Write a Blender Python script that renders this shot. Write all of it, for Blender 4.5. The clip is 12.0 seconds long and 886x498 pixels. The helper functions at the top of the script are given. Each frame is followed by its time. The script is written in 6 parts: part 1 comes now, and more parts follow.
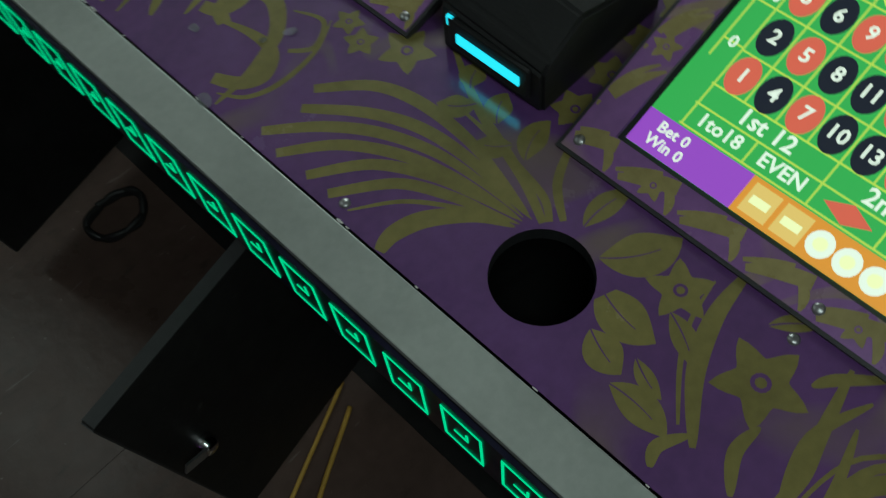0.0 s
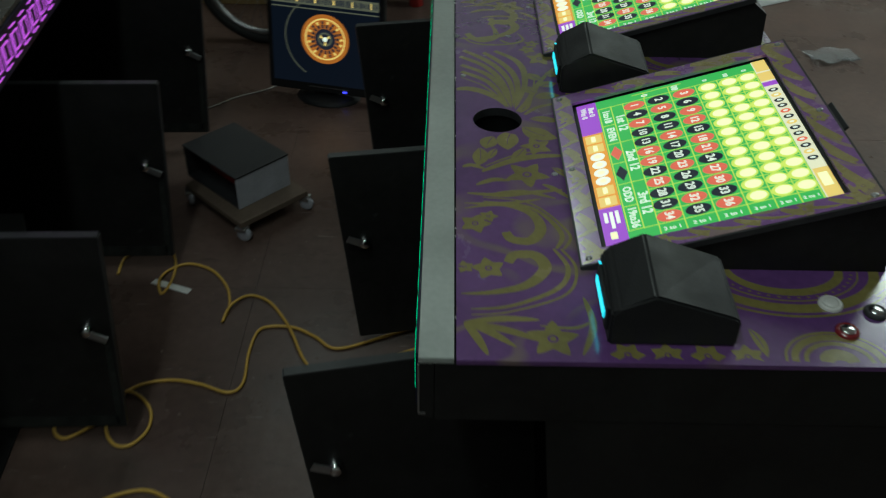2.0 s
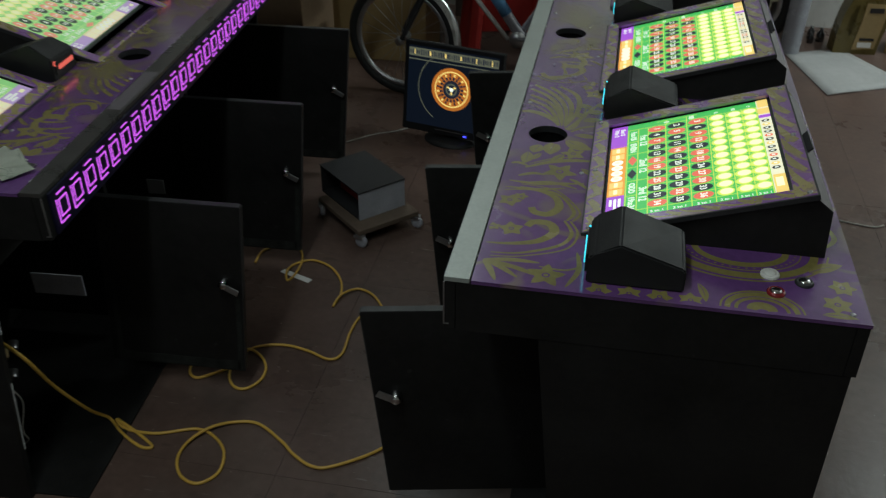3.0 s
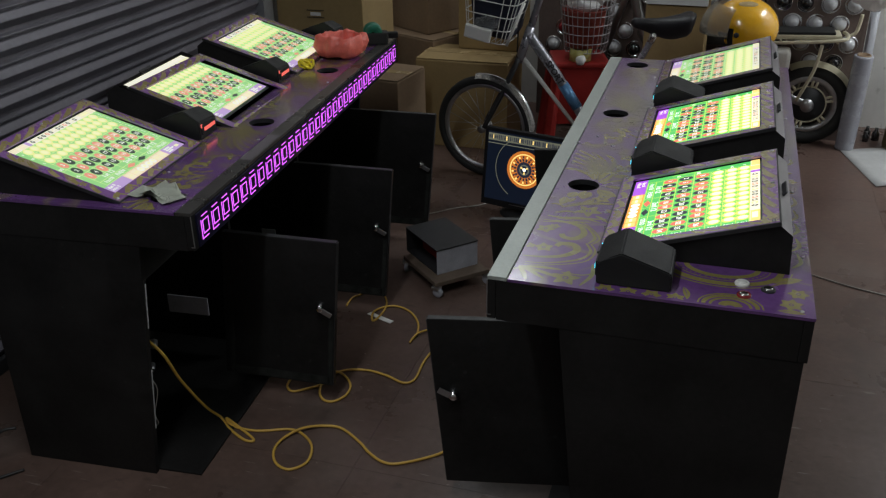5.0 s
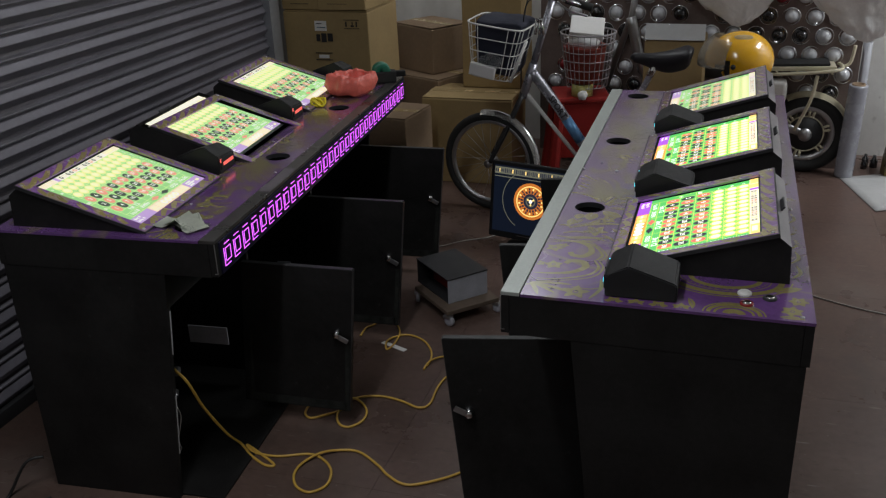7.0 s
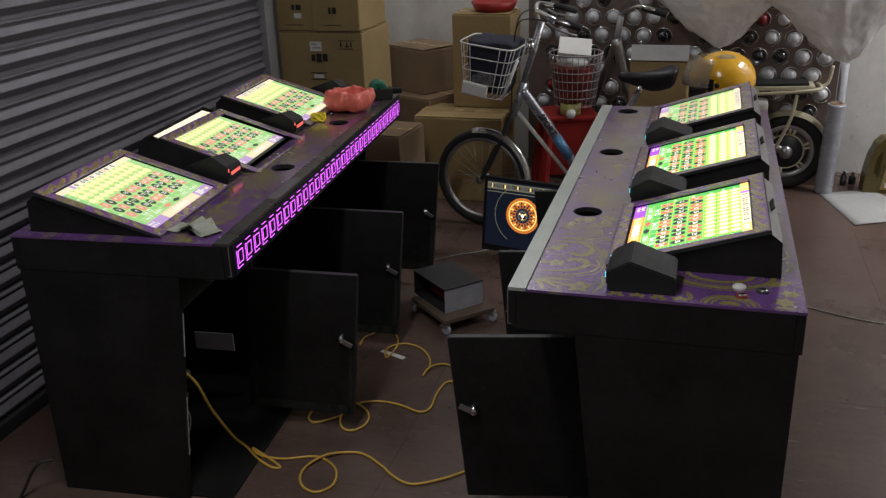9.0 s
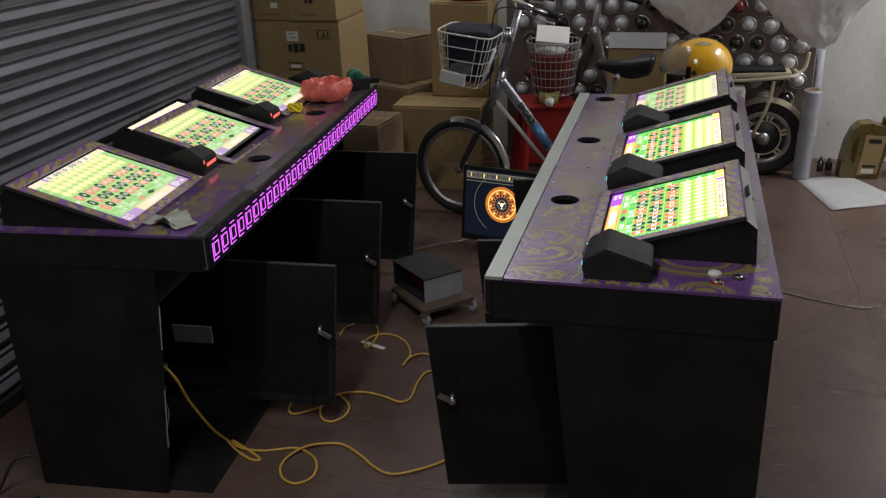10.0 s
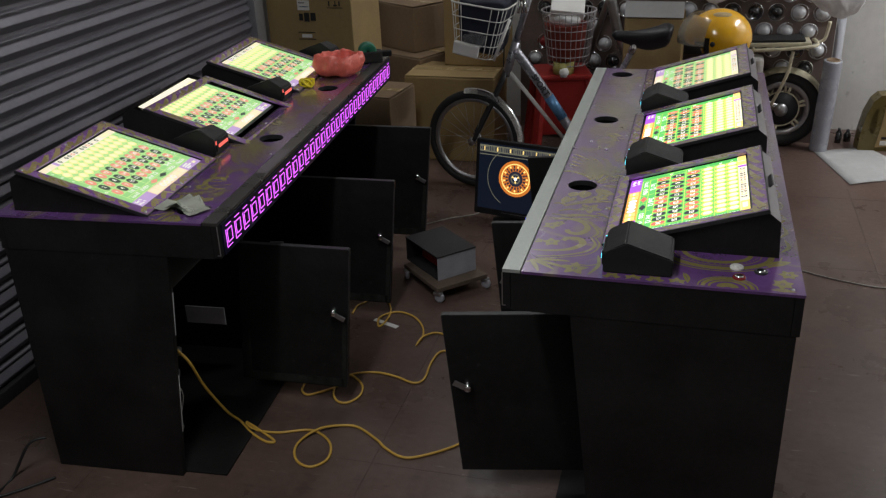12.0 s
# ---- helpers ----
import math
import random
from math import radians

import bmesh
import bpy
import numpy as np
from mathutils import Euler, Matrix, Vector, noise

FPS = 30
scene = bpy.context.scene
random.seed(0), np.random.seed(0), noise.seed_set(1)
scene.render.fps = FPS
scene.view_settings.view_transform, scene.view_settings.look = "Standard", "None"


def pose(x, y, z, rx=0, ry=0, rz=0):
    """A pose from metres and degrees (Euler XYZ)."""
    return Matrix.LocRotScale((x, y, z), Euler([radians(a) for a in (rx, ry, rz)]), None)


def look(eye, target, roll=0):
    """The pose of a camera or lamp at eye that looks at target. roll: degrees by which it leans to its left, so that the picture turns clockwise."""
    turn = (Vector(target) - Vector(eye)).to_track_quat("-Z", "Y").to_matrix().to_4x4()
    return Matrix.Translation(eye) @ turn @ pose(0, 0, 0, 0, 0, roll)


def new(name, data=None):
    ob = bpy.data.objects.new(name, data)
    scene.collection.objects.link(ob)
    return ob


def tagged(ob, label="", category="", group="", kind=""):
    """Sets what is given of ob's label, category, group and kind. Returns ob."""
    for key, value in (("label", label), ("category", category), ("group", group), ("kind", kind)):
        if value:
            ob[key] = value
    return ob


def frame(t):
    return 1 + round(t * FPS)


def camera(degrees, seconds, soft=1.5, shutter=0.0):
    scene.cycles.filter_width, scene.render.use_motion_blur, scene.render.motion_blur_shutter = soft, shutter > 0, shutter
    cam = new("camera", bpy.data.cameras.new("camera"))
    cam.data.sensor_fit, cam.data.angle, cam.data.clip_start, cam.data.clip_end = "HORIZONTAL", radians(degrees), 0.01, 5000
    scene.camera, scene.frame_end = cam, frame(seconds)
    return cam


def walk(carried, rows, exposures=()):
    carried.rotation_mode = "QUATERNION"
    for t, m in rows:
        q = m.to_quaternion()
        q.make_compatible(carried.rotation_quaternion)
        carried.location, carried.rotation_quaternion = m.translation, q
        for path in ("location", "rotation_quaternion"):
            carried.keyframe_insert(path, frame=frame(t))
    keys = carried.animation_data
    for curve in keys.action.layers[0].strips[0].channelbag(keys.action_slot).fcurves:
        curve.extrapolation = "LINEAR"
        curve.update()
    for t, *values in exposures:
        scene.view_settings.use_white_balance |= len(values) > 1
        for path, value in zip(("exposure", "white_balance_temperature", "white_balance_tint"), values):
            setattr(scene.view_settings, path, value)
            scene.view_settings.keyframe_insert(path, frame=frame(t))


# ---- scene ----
cam = camera(51.8, 12.0, soft=1.25, shutter=0.4)
PATH = [
    (0, (-0.123, 0.356, 1.388), (0.482, 1.108, -0.364), -7.9),
    (0.5, (-0.159, 0.232, 1.399), (0.459, 1.241, -0.214), -3.3),
    (1, (-0.104, -0.084, 1.428), (0.314, 1.177, -0.067), 0.5),
    (1.5, (-0.083, -0.434, 1.484), (0.173, 1.076, 0.198), -0.8),
    (2, (0.025, -0.728, 1.526), (0.026, 0.856, 0.305), 1.0),
    (2.5, (0.162, -0.946, 1.572), (-0.009, 0.67, 0.407), 1.3),
    (3, (0.219, -1.133, 1.604), (-0.102, 0.518, 0.522), 0.1),
    (3.2, (0.246, -1.199, 1.61), (-0.117, 0.468, 0.566), 0.3),
    (4.8, (0.392, -1.558, 1.668), (-0.141, 0.153, 0.781), -0.7),
    (5, (0.408, -1.582, 1.67), (-0.134, 0.131, 0.792), -0.9),
    (5.5, (0.426, -1.611, 1.671), (-0.146, 0.113, 0.833), -1.3),
    (6, (0.427, -1.623, 1.674), (-0.158, 0.11, 0.866), -1.5),
    (6.5, (0.428, -1.636, 1.666), (-0.155, 0.102, 0.868), -2.0),
    (7, (0.419, -1.686, 1.66), (-0.144, 0.063, 0.869), -2.2),
    (8.8, (0.386, -1.806, 1.644), (-0.155, -0.028, 0.905), -2.1),
    (9, (0.388, -1.811, 1.638), (-0.138, -0.028, 0.902), -1.9),
    (9.5, (0.4, -1.811, 1.638), (-0.094, -0.025, 0.884), -2.1),
    (10, (0.4, -1.803, 1.636), (-0.088, -0.017, 0.877), -2.1),
    (10.5, (0.405, -1.805, 1.64), (-0.089, -0.018, 0.892), -2.5),
    (11, (0.396, -1.807, 1.639), (-0.109, -0.023, 0.89), -2.3),
    (11.5, (0.373, -1.78, 1.666), (-0.124, -0.013, 0.872), -2.0),
    (12, (0.37, -1.751, 1.692), (-0.13, -0.007, 0.851), -2.2),
]
walk(cam, [(t, look(eye, target, roll)) for t, eye, target, roll in PATH],
     exposures=((0, -0.98, 6300, -12), (1, -0.86, 6300, -11), (2, -0.82, 6300, -11), (3, -0.62, 6400, -4), (5, -0.26, 6500, 7), (7, -0.20, 6550, 10), (9, -0.10, 6850, 13), (12, -0.13, 6750, 11)))

# ---- light ----
world = bpy.data.worlds.new("room_air")
scene.world = world
world.use_nodes = True
world.node_tree.nodes["Background"].inputs[0].default_value = (0.55, 0.6, 0.7, 1)
world.node_tree.nodes["Background"].inputs[1].default_value = 0.02


def tube_lamp(x, y, z, length, watts, turn=0.0, color=(0.92, 0.96, 1.0)):
    """An added area lamp, out of view, shaped like a ceiling fluorescent tube."""
    data = bpy.data.lights.new("added_light", "AREA")
    data.shape, data.size, data.size_y = "RECTANGLE", length, 0.12
    data.energy, data.color = watts, color
    ob = new("added_light", data)
    ob.matrix_world = pose(x, y, z - 0.06, 0, 0, turn)
    return ob


# unseen lamps, set by brightness and kept clear of glare on the tops
tube_lamp(-0.4, -0.5, 2.9, 1.2, 21, 90)
tube_lamp(-0.5, -1.7, 2.9, 1.2, 12, 0)
tube_lamp(2.8, 2.8, 2.9, 1.2, 10, 90)
tube_lamp(-0.7, 3.0, 2.9, 1.2, 11, 90)
tube_lamp(2.45, 3.1, 2.9, 1.2, 55, 90)


# ---- materials ----
def mat(name, color, rough=0.5, metal=0.0, vary=0.25, scale=8.0, bump=0.0, bump_scale=60.0, fine=None, coat=0.0,
        spread=0.0, emit=None, power=0.0, spec=0.5):
    """A surface with stains at one scale, grain at another, and fine relief."""
    m = bpy.data.materials.new(name)
    m.use_nodes = True
    nt = m.node_tree
    b = nt.nodes["Principled BSDF"]
    b.inputs["Metallic"].default_value = metal
    b.inputs["Roughness"].default_value = rough
    b.inputs["Coat Weight"].default_value = coat
    b.inputs["Coat Roughness"].default_value = 0.17
    b.inputs["Coat IOR"].default_value = 1.85
    b.inputs["Specular IOR Level"].default_value = spec
    b.inputs["Base Color"].default_value = (*color, 1)
    if emit:
        b.inputs["Emission Color"].default_value = (*emit, 1)
        b.inputs["Emission Strength"].default_value = power
    if vary or bump or spread:
        tc = nt.nodes.new("ShaderNodeTexCoord")
        n1 = nt.nodes.new("ShaderNodeTexNoise")
        n1.inputs["Scale"].default_value = scale
        n1.inputs["Detail"].default_value = 6
        n1.inputs["Roughness"].default_value = 0.65
        nt.links.new(tc.outputs["Object"], n1.inputs["Vector"])
        n2 = nt.nodes.new("ShaderNodeTexNoise")
        n2.inputs["Scale"].default_value = fine or scale * 12
        n2.inputs["Detail"].default_value = 3
        nt.links.new(tc.outputs["Object"], n2.inputs["Vector"])
        add = nt.nodes.new("ShaderNodeMath")
        add.operation = "MULTIPLY_ADD"
        add.inputs[1].default_value = 0.4
        nt.links.new(n2.outputs["Fac"], add.inputs[0])
        nt.links.new(n1.outputs["Fac"], add.inputs[2])
        ramp = nt.nodes.new("ShaderNodeMapRange")
        ramp.inputs["From Min"].default_value = 0.4
        ramp.inputs["From Max"].default_value = 1.0
        ramp.inputs["To Min"].default_value = 1 - vary
        ramp.inputs["To Max"].default_value = 1 + vary
        nt.links.new(add.outputs[0], ramp.inputs["Value"])
        value = ramp.outputs[0]
        if spread:
            info = nt.nodes.new("ShaderNodeObjectInfo")
            sp = nt.nodes.new("ShaderNodeMath")
            sp.operation = "MULTIPLY_ADD"
            sp.inputs[1].default_value = 2 * spread
            nt.links.new(info.outputs["Random"], sp.inputs[0])
            nt.links.new(value, sp.inputs[2])
            off = nt.nodes.new("ShaderNodeMath")
            off.operation = "SUBTRACT"
            off.inputs[1].default_value = spread
            nt.links.new(sp.outputs[0], off.inputs[0])
            value = off.outputs[0]
        mul = nt.nodes.new("ShaderNodeVectorMath")
        mul.operation = "SCALE"
        mul.inputs[0].default_value = color
        nt.links.new(value, mul.inputs["Scale"])
        nt.links.new(mul.outputs[0], b.inputs["Base Color"])
        rr = nt.nodes.new("ShaderNodeMapRange")
        rr.inputs["From Min"].default_value = 0.3
        rr.inputs["From Max"].default_value = 0.7
        rr.inputs["To Min"].default_value = max(0.02, rough - 0.08)
        rr.inputs["To Max"].default_value = min(1.0, rough + 0.1)
        nt.links.new(n1.outputs["Fac"], rr.inputs["Value"])
        nt.links.new(rr.outputs[0], b.inputs["Roughness"])
        if bump:
            n3 = nt.nodes.new("ShaderNodeTexNoise")
            n3.inputs["Scale"].default_value = bump_scale
            n3.inputs["Detail"].default_value = 4
            nt.links.new(tc.outputs["Object"], n3.inputs["Vector"])
            bp = nt.nodes.new("ShaderNodeBump")
            bp.inputs["Strength"].default_value = bump
            bp.inputs["Distance"].default_value = 0.004
            nt.links.new(n3.outputs["Fac"], bp.inputs["Height"])
            nt.links.new(bp.outputs[0], b.inputs["Normal"])
    return m


def glow(name, color, power):
    return mat(name, (0.02, 0.02, 0.02), 0.3, vary=0, emit=color, power=power)


FLOOR = mat("worn_brown_floor", (0.108, 0.070, 0.058), 0.30, vary=0.42, scale=2.2, fine=40, bump=0.15, bump_scale=35, spread=0.025, spec=0.24)
JOINT = mat("floor_joint", (0.062, 0.046, 0.04), 0.8, vary=0.3)
WALL = mat("white_wall_paint", (0.72, 0.71, 0.69), 0.75, vary=0.12, scale=1.6, fine=25, bump=0.1)
CEIL = mat("ceiling_paint", (0.6, 0.59, 0.57), 0.8, vary=0.1, scale=1.5)
SHUT = mat("grey_shutter_steel", (0.142, 0.134, 0.157), 0.42, 0.3, vary=0.22, scale=3, fine=50, bump=0.08)
JAMB = mat("shutter_rail_steel", (0.33, 0.34, 0.36), 0.4, 0.5, vary=0.2, scale=5)
PURPLE = mat("purple_printed_acrylic", (0.140, 0.058, 0.215), 0.2, vary=0.28, scale=6, fine=90, coat=1.0)
GOLD = mat("gold_printed_ornament", (0.245, 0.210, 0.068), 0.2, vary=0.3, scale=9, fine=120, coat=1.0)
BLACK = mat("black_laminate", (0.0160, 0.0154, 0.0152), 0.5, vary=0.5, scale=5, fine=70, bump=0.06, spec=0.22)
DUST = mat("dusty_black_laminate", (0.026, 0.027, 0.025), 0.85, vary=0.7, scale=26, fine=200, spec=0.1)
EDGE = mat("black_edge_band", (0.03, 0.03, 0.032), 0.45, vary=0.4, scale=12)
PLASTIC = mat("black_moulded_plastic", (0.014, 0.014, 0.015), 0.55, vary=0.25, scale=20, bump=0.08, bump_scale=400, spec=0.35)
DARKGREY = mat("dark_grey_sheet_metal", (0.022, 0.022, 0.024), 0.6, vary=0.25, scale=9, bump=0.1, bump_scale=200)
# the left strip's dark reflections are put into its colour
DARKSTRIP = mat("dark_reflection_strip", (0.10, 0.095, 0.09), 0.3, 0.5, vary=0.3, scale=9, fine=120)
# grey with the grazing sheen of the hood backs put into its colour
HOODGREY = mat("painted_grey_sheen", (0.125, 0.11, 0.122), 0.4, vary=0.25, scale=9)
BRUSHED = mat("brushed_steel_strip", (0.43, 0.46, 0.435), 0.40, 0.3, vary=0.18, scale=7, fine=140)
CHROME = mat("chrome", (0.75, 0.75, 0.76), 0.15, 1.0, vary=0.1, scale=30)
STEEL = mat("dull_steel", (0.45, 0.45, 0.46), 0.35, 0.9, vary=0.2, scale=20)
# near black, the shade inside the cup holes put into a colour
WELL = mat("hole_shade_black", (0.004, 0.004, 0.004), 0.7, vary=0.2, scale=20, spec=0.1)
RAWEDGE = mat("bare_board_edge", (0.5, 0.5, 0.5), 0.6, vary=0.2, scale=30)
CARD = mat("brown_cardboard", (0.34, 0.24, 0.11), 0.85, vary=0.16, scale=4, fine=60, bump=0.12, bump_scale=90)
CARD2 = mat("dull_brown_cardboard", (0.25, 0.17, 0.105), 0.85, vary=0.2, scale=4, fine=60, bump=0.12, bump_scale=90)
TAPE = mat("packing_tape", (0.42, 0.31, 0.16), 0.25, vary=0.15, scale=12)
INK = mat("carton_ink", (0.02, 0.018, 0.018), 0.7, vary=0.2, scale=30)
PAPER = mat("white_paper", (0.75, 0.74, 0.72), 0.7, vary=0.08, scale=6)
RUBBER = mat("black_rubber", (0.018, 0.018, 0.018), 0.8, vary=0.3, scale=30)
REDPLASTIC = mat("red_plastic", (0.30, 0.02, 0.017), 0.35, vary=0.2, scale=6)
YELLOW = mat("yellow_gloss_shell", (0.8, 0.42, 0.015), 0.12, vary=0.12, scale=6, coat=0.6)
CREAM = mat("cream_paint", (0.62, 0.57, 0.42), 0.35, vary=0.15, scale=15)
WHITEPL = mat("white_plastic", (0.72, 0.71, 0.68), 0.4, vary=0.1, scale=9)
CABLE = mat("yellow_cable_sheath", (0.66, 0.40, 0.075), 0.42, vary=0.15, scale=15)
CABLEB = mat("black_cable_sheath", (0.02, 0.02, 0.02), 0.5, vary=0.2, scale=15)
CABLEW = mat("grey_cable_sheath", (0.4, 0.38, 0.35), 0.5, vary=0.2, scale=15)
WOOD = mat("worn_plywood", (0.125, 0.090, 0.066), 0.75, vary=0.3, scale=8, fine=80, bump=0.2)
REDBAG = mat("thin_red_plastic_film", (0.82, 0.17, 0.13), 0.35, vary=0.25, scale=20, bump=0.8, bump_scale=60)
GREENPL = mat("green_plastic", (0.02, 0.16, 0.10), 0.4, vary=0.2, scale=20)
YCLOTH = mat("yellow_plastic_wire", (0.85, 0.68, 0.02), 0.4, vary=0.15, scale=20)
GOLDCAN = mat("gold_plastic_can", (0.12, 0.09, 0.024), 0.3, vary=0.2, scale=12)
BIKESILVER = mat("silver_bicycle_paint", (0.42, 0.42, 0.47), 0.25, 0.6, vary=0.2, scale=14)
BIKEBLUE = mat("blue_bicycle_paint", (0.12, 0.28, 0.5), 0.3, 0.3, vary=0.2, scale=14)
FILM = mat("milky_stretch_film", (0.93, 0.94, 0.95), 0.22, vary=0.10, scale=9, bump=1.0, bump_scale=26, coat=0.7)
BOARD = mat("dark_brown_perforated_board", (0.15, 0.11, 0.098), 0.6, vary=0.3, scale=6)
DOMEG = mat("grey_glass_dome", (0.60, 0.61, 0.64), 0.1, vary=0.12, scale=10, coat=0.5)
DOMEK = mat("black_glass_dome", (0.012, 0.012, 0.014), 0.08, vary=0.1, scale=10, coat=0.5)
DOMER = mat("dark_red_glass_dome", (0.22, 0.015, 0.02), 0.1, vary=0.1, scale=10, coat=0.5)
NAVY = mat("navy_cloth", (0.012, 0.014, 0.03), 0.8, vary=0.3, scale=14)
GREYBOX = mat("grey_painted_steel", (0.42, 0.42, 0.47), 0.45, vary=0.22, scale=14, bump=0.25, bump_scale=120)
REDFADE = mat("faded_red_plastic", (0.30, 0.055, 0.04), 0.45, vary=0.25, scale=8)
SHEETW = mat("grey_white_card", (0.40, 0.40, 0.40), 0.8, vary=0.14, scale=4, fine=40)
BASKETG = mat("dull_grey_wire", (0.36, 0.34, 0.35), 0.45, 0.3, vary=0.2, scale=20)
ROLLFILM = mat("wound_grey_film", (0.36, 0.37, 0.42), 0.25, vary=0.15, scale=9, coat=0.4)
CLOUDY = mat("cloudy_clear_plastic", (0.50, 0.51, 0.55), 0.14, vary=0.15, scale=14)
CLOUDY.node_tree.nodes["Principled BSDF"].inputs["Transmission Weight"].default_value = 0.25
CLOUDY.node_tree.nodes["Principled BSDF"].inputs["IOR"].default_value = 1.2
CLEARPL = mat("clear_plastic", (0.85, 0.87, 0.9), 0.08, vary=0.0)
CLEARPL.node_tree.nodes["Principled BSDF"].inputs["Transmission Weight"].default_value = 0.9
CLEARPL.node_tree.nodes["Principled BSDF"].inputs["IOR"].default_value = 1.12
SADDLE = mat("worn_black_leather", (0.016, 0.015, 0.018), 0.45, vary=0.3, scale=14, bump=0.2)
TAPEG = mat("greenish_clear_tape", (0.40, 0.36, 0.12), 0.3, vary=0.15, scale=12)
SMOKE = mat("smoked_visor", (0.80, 0.76, 0.68), 0.08, vary=0.0)
SMOKE.node_tree.nodes["Principled BSDF"].inputs["Transmission Weight"].default_value = 0.85
SMOKE.node_tree.nodes["Principled BSDF"].inputs["IOR"].default_value = 1.1
SLIP = mat("pale_green_printed_paper", (0.70, 0.73, 0.63), 0.7, vary=0.12, scale=20)
RAWBLUE = mat("dark_blue_led_board", (0.008, 0.008, 0.03), 0.35, vary=0.3, scale=20)



def scuff(m, color, scale, low, high, stretch=(1, 1, 1), amount=1.0):
    """Pale scuffs and specks of dirt over a surface."""
    nt = m.node_tree
    b = nt.nodes["Principled BSDF"]
    old = b.inputs["Base Color"].links[0].from_socket
    tc, mp, nz, rp, mx = [nt.nodes.new("ShaderNode" + k) for k in ("TexCoord", "Mapping", "TexNoise", "MapRange", "Mix")]
    mx.data_type = "RGBA"
    mp.inputs["Scale"].default_value = stretch
    nz.inputs["Scale"].default_value = scale
    nz.inputs["Detail"].default_value = 5
    rp.inputs["From Min"].default_value, rp.inputs["From Max"].default_value = low, high
    rp.inputs["To Max"].default_value = amount
    nt.links.new(tc.outputs["Object"], mp.inputs["Vector"])
    nt.links.new(mp.outputs[0], nz.inputs["Vector"])
    nt.links.new(nz.outputs["Fac"], rp.inputs["Value"])
    nt.links.new(rp.outputs[0], mx.inputs["Factor"])
    nt.links.new(old, mx.inputs[6])
    mx.inputs[7].default_value = (*color, 1)
    nt.links.new(mx.outputs[2], b.inputs["Base Color"])


def scroll_print(m, color, scale, lines, width, soft=0.12, patch=(0.0, 0.01), amount=1.0):
    """Ink in winding bands, as a marbled scroll print, kept to patches."""
    nt = m.node_tree
    b = nt.nodes["Principled BSDF"]
    old = b.inputs["Base Color"].links[0].from_socket
    tc, mp, nz, mul, sn, rp, nz2, rp2, mm, mx = [nt.nodes.new("ShaderNode" + k) for k in ("TexCoord", "Mapping", "TexNoise", "Math", "Math", "MapRange", "TexNoise", "MapRange", "Math", "Mix")]
    nz.inputs["Scale"].default_value, nz.inputs["Detail"].default_value = scale, 0.6
    nz.inputs["Distortion"].default_value = 0.9
    mul.operation, sn.operation, mm.operation, mx.data_type = "MULTIPLY", "SINE", "MULTIPLY", "RGBA"
    mul.inputs[1].default_value = lines
    rp.inputs["From Min"].default_value, rp.inputs["From Max"].default_value = width, width + soft
    nz2.inputs["Scale"].default_value = scale * 0.8
    rp2.inputs["To Max"].default_value = amount
    rp2.inputs["From Min"].default_value, rp2.inputs["From Max"].default_value = patch
    nt.links.new(tc.outputs["Object"], mp.inputs["Vector"])
    nt.links.new(mp.outputs[0], nz.inputs["Vector"])
    nt.links.new(nz.outputs["Fac"], mul.inputs[0])
    nt.links.new(mul.outputs[0], sn.inputs[0])
    nt.links.new(sn.outputs[0], rp.inputs["Value"])
    nt.links.new(mp.outputs[0], nz2.inputs["Vector"])
    nt.links.new(nz2.outputs["Fac"], rp2.inputs["Value"])
    nt.links.new(rp.outputs[0], mm.inputs[0])
    nt.links.new(rp2.outputs[0], mm.inputs[1])
    nt.links.new(mm.outputs[0], mx.inputs["Factor"])
    nt.links.new(old, mx.inputs[6])
    mx.inputs[7].default_value = (*color, 1)
    nt.links.new(mx.outputs[2], b.inputs["Base Color"])


PLATE = mat("purple_printed_frame", (0.27, 0.12, 0.37), 0.25, vary=0.28, scale=6, fine=90, coat=1.0)
PLATEGOLD = mat("tan_printed_scrolls", (0.37, 0.305, 0.12), 0.25, vary=0.3, scale=9, fine=120, coat=1.0)
scroll_print(PLATE, (0.37, 0.305, 0.12), 7, 30, 0.45, 0.25, (0.44, 0.54), 0.75)
# soft bands on the top: part print, part its brownish reflections painted in
scroll_print(PURPLE, (0.25, 0.205, 0.10), 5, 34, 0.45, 0.5, (0.46, 0.56), 0.55)
scroll_print(SLIP, (0.16, 0.20, 0.15), 26, 30, 0.55, 0.3, (0.50, 0.60), 0.5)
scuff(FLOOR, (0.23, 0.18, 0.155), 70, 0.70, 0.74)
scuff(FLOOR, (0.06, 0.045, 0.04), 3.5, 0.58, 0.72, (1, 1, 1), 0.6)
scuff(FLOOR, (0.25, 0.21, 0.19), 9, 0.68, 0.73, (1, 9, 1), 0.7)
scuff(FLOOR, (0.055, 0.040, 0.034), 14, 0.62, 0.72, (1, 2.5, 1), 0.55)
scuff(FLOOR, (0.17, 0.135, 0.12), 1.6, 0.56, 0.72, (1, 1, 1), 0.5)
scuff(BLACK, (0.05, 0.05, 0.05), 40, 0.70, 0.76, (1, 1, 1), 0.5)
scuff(BLACK, (0.035, 0.034, 0.033), 3.0, 0.60, 0.80, (1, 1, 0.4), 0.45)
scuff(FILM, (0.66, 0.67, 0.68), 7, 0.55, 0.66, (1.6, 1.6, 0.5), 0.6)
scuff(WALL, (0.42, 0.40, 0.37), 2.5, 0.55, 0.75, (1, 1, 0.5), 0.7)
scuff(WALL, (0.30, 0.28, 0.26), 16, 0.66, 0.74, (1, 1, 0.7), 0.5)
